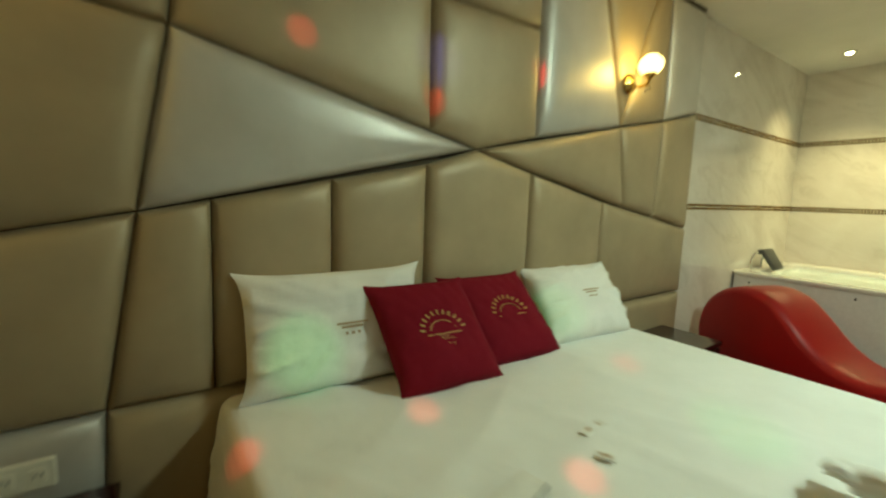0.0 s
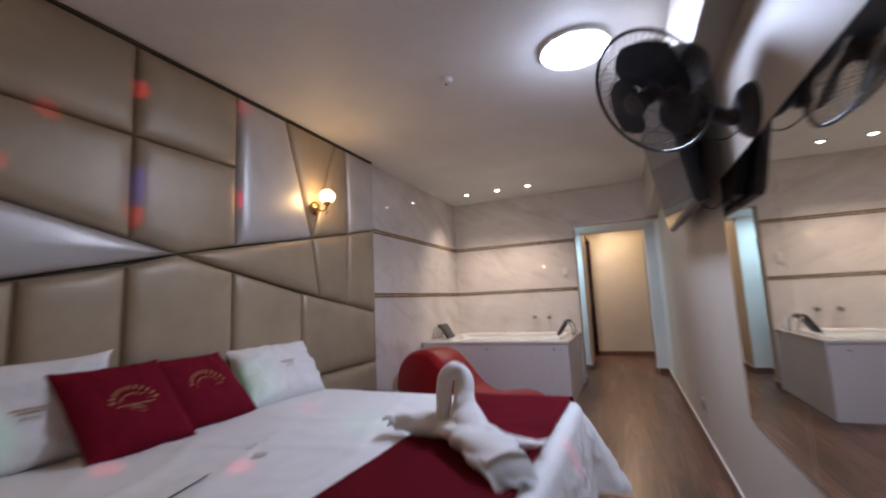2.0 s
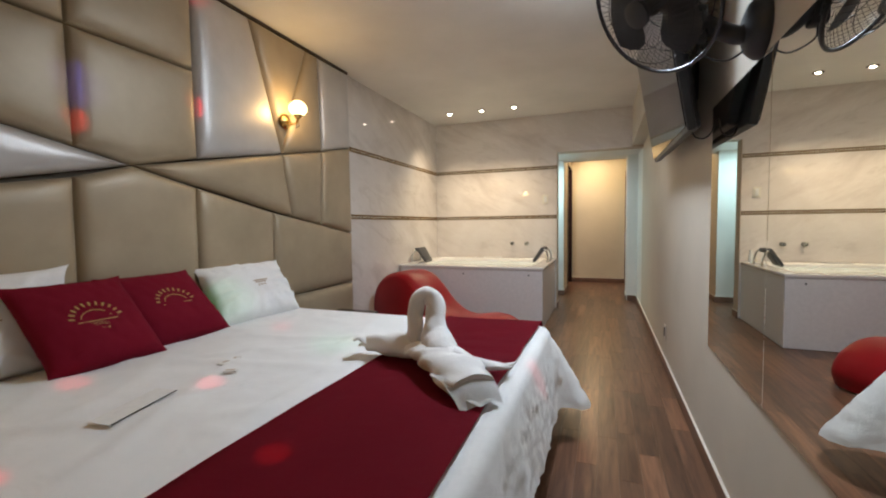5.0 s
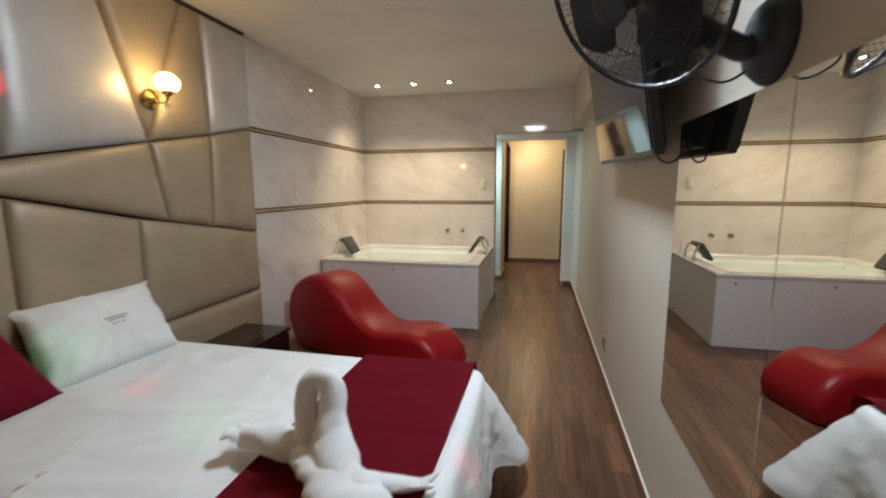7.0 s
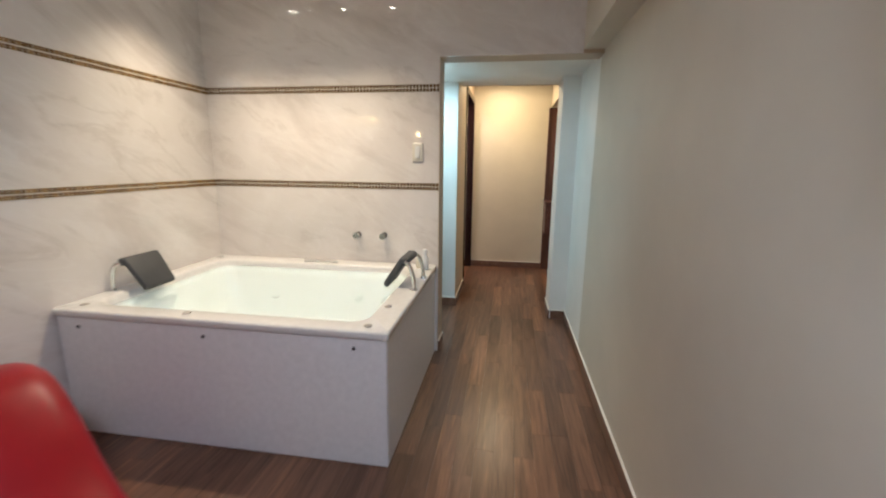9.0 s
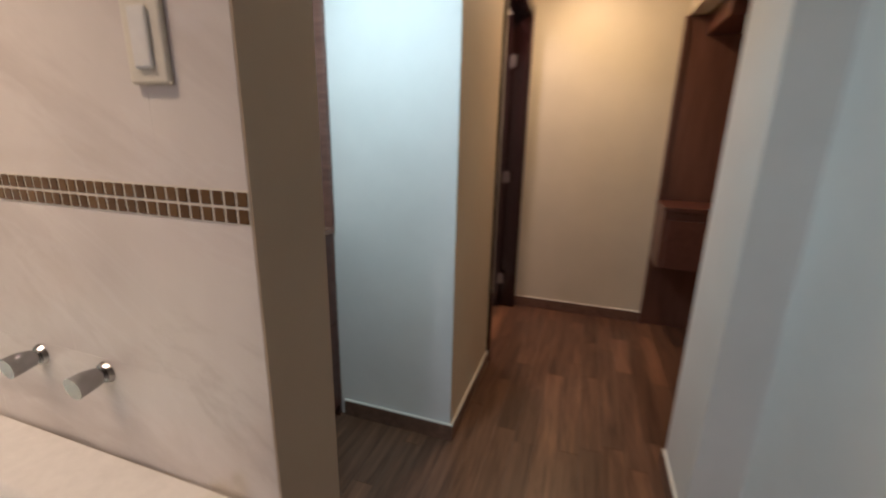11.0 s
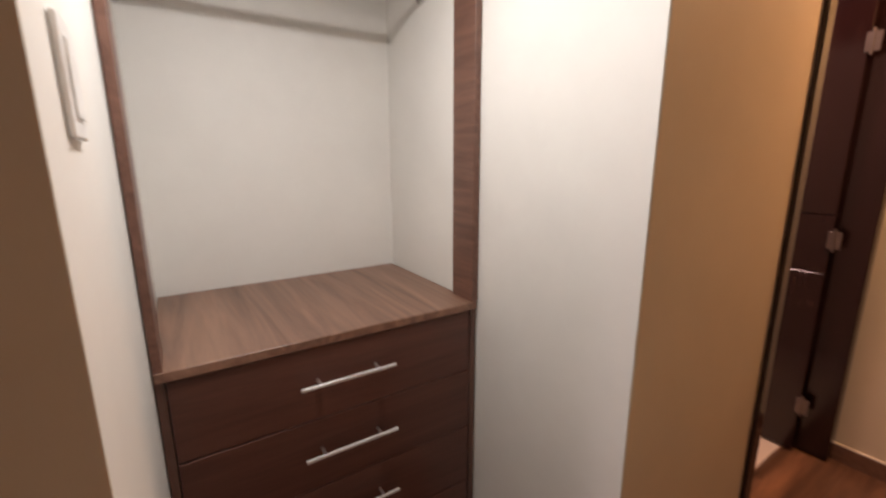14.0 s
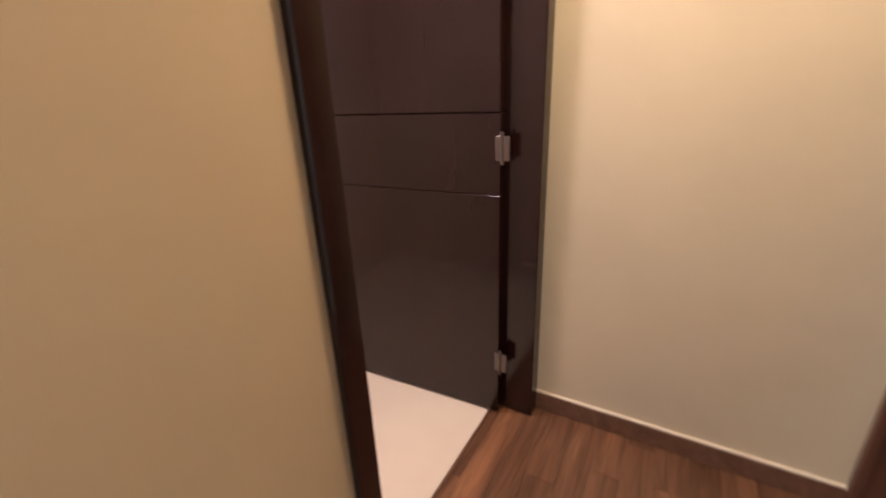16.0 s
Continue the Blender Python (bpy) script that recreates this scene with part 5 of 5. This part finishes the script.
# ---- wardrobe niche ----
WX, WY0, WY1, WT = 1.165, 6.185, 7.055, 0.945
chest = thing("drawer_chest", (0.86, 6.62, 0), "built-in walnut chest with four drawers", "chest of drawers")
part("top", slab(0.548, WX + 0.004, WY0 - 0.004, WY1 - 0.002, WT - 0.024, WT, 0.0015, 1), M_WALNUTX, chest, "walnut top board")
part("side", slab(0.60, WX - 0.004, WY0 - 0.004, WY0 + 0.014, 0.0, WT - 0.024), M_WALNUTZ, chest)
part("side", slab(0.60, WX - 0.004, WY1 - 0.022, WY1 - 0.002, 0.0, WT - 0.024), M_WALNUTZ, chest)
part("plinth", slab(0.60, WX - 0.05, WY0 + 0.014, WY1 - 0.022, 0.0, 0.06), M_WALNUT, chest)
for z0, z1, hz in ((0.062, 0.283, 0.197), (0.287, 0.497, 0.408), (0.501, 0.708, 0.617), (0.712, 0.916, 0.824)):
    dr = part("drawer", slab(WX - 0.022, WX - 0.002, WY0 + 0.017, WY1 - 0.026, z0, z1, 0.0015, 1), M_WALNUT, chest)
    bar = slab(WX + 0.028, WX + 0.035, 6.478, 6.746, hz - 0.0048, hz + 0.0048, 0.0015, 1)
    part("handle", bar, M_ALU, dr, "flat brushed steel bar")
    for y in (6.53, 6.695):
        part("handle_post", rod((WX - 0.003, y, hz), (WX + 0.029, y, hz), 0.0045, n=10), M_STEEL, dr)
frame_w = thing("wardrobe_frame", (1.1, 6.62, WT), "walnut frame lining the open wardrobe niche", "wardrobe")
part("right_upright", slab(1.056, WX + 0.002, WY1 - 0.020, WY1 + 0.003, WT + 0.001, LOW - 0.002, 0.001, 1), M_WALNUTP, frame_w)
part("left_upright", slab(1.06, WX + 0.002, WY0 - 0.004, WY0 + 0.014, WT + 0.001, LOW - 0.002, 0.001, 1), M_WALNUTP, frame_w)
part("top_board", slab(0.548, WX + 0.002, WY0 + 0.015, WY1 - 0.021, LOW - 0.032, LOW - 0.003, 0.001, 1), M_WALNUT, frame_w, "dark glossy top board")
rail = thing("clothes_rail", (0.83, 6.62, 1.95), "chrome clothes rail across the niche", "clothes rail")
part("bar", rod((0.83, WY0 - 0.005, 1.942), (0.83, WY1 + 0.003, 1.942), 0.0125, n=20), M_CHROME, rail, "", 50)
for y, s in ((WY1 + 0.003, -1), (WY0 - 0.006, 1)):
    part("socket", rod((0.83, y, 1.942), (0.83, y + s * 0.012, 1.942), 0.021, n=20), M_CHROME, rail)

# ---- bathroom door ----
door_1 = thing("door_1", (1.66, 8.26, 0), "open espresso-brown bathroom door in its dark frame", "door", "", "structure")
part("jamb_near", slab(OPEN - 0.125, OPEN + 0.014, DOOR0 - 0.052, DOOR0, 0.0, 2.21, 0.003, 1), M_ESPRESSO, door_1, "dark frame post")
part("jamb_far", slab(OPEN - 0.125, OPEN + 0.014, DOOR1, BACK - 0.001, 0.0, 2.21, 0.003, 1), M_ESPRESSO, door_1, "dark frame post")
part("head", slab(OPEN - 0.125, OPEN + 0.014, DOOR0 + 0.001, DOOR1 - 0.001, 2.15, 2.21, 0.003, 1), M_ESPRESSO, door_1, "dark frame head")
LEAF = Matrix.Translation((1.615, DOOR1 - 0.004, 0)) @ Matrix.Rotation(radians(3), 4, "Z")
leaf = part("leaf", turned(slab(-0.80, -0.006, -0.042, -0.004, 0.012, 0.895, 0.001, 1), LEAF), M_ESPRESSO, door_1, "glossy dark door panel")
part("panel", turned(slab(-0.80, -0.006, -0.040, -0.006, 0.8985, 1.1565, 0.001, 1), LEAF), M_ESPRESSO, door_1, "cross panel between grooves")
part("panel", turned(slab(-0.80, -0.006, -0.042, -0.004, 1.160, 2.145, 0.003, 1), LEAF), M_ESPRESSO, door_1)
# Core coloured near black, standing in for shade inside the grooves.
part("core", turned(slab(-0.798, -0.008, -0.034, -0.010, 0.02, 2.14), LEAF), M_GROOVE, door_1)
for hz in (0.25, 1.05, 1.85):
    part("hinge", slab(1.598, 1.645, DOOR1 - 0.052, DOOR1 - 0.046, hz - 0.038, hz + 0.038, 0.001, 1), M_DULLHINGE, door_1, "dull metal hinge leaf")
    part("hinge_pin", rod((1.62, DOOR1 - 0.05, hz - 0.05), (1.62, DOOR1 - 0.05, hz + 0.05), 0.006, n=12), M_DULLHINGE, door_1)
setting("threshold", slab(OPEN - 0.149, OPEN - 0.139, DOOR0, DOOR1, -0.008, 0.006, 0.002, 1), M_SKIRT, "brown wooden threshold strip", "threshold")

# ---- wood-lined alcove ----
alc = thing("alcove_panelling", (3.2, BACK, 0), "dark walnut panelling lining the hall alcove", "panelling")
part("back_panel", slab(2.682, 3.72, BACK - 0.006, BACK + 0.018, 0.0, 2.095, 0.002, 1), M_WALNUTZ, alc)
part("upright", slab(2.675, 2.70, BACK - 0.03, BACK - 0.007, 0.0, 2.095, 0.002, 1), M_WALNUTZ, alc)
cabinet = thing("floating_cabinet", (3.15, 8.55, 0.54), "walnut drawer cabinet fixed above the floor", "cabinet")
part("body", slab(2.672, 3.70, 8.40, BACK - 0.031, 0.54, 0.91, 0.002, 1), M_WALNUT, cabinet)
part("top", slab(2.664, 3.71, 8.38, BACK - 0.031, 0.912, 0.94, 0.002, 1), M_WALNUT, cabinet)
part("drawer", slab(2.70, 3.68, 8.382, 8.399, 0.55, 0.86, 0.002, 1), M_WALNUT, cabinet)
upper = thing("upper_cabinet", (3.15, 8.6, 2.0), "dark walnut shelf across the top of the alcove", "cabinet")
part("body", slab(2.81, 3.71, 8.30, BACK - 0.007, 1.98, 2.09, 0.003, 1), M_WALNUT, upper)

# ---- floor planks ----
floor_planks = thing("floor_planks", (1.4, 4.0, 0), "brown laminate planks with a streaky wood grain", "floor", "", "structure")
PW, PL = 0.095, 0.7
plank_mesh = {}


def plank(x0, x1, y0, y1):
    key = (round(x1 - x0, 4), round(y1 - y0, 4))
    if key not in plank_mesh:
        bm = slab(-key[0] / 2 + 0.0002, key[0] / 2 - 0.0002, -key[1] / 2 + 0.0003, key[1] / 2 - 0.0003, -0.008, 0.0, 0.0004, 1)
        ob = part("plank", bm, M_FLOOR, floor_planks)
        plank_mesh[key] = ob.data
    else:
        ob = new("plank", plank_mesh[key])
        ob.parent = floor_planks
        ob.matrix_parent_inverse = base_of(floor_planks).inverted()
    ob.matrix_basis = Matrix.Translation(((x0 + x1) / 2, (y0 + y1) / 2, 0))


random.seed(5)
x = 0.0
while x < W - 0.005:
    x1 = min(x + PW, W)
    y = NEAR - random.random() * PL
    ymax = BACK if x1 > OPEN - 0.05 else (PIER if x1 > 0.6 else FAR)
    while y < ymax:
        y1 = min(y + random.choice((0.45, 0.62, 0.8, 0.95)), ymax)
        if y1 > NEAR and y1 - max(y, NEAR) > 0.01:
            ya = max(y, NEAR)
            if not (x1 < 1.68 and ya > 4.78 and y1 < 5.95) and not (x1 < 1.8 and ya > 0.75 and y1 < 2.5):
                plank(x, x1, ya, y1)
        y = y1
    x = x1
plank(1.582, 1.615, DOOR0, DOOR0 + 0.5)
plank(1.582, 1.615, DOOR0 + 0.5, DOOR1)
for k in range(10):
    plank(W + k * PW, W + (k + 1) * PW, 7.32, BACK)
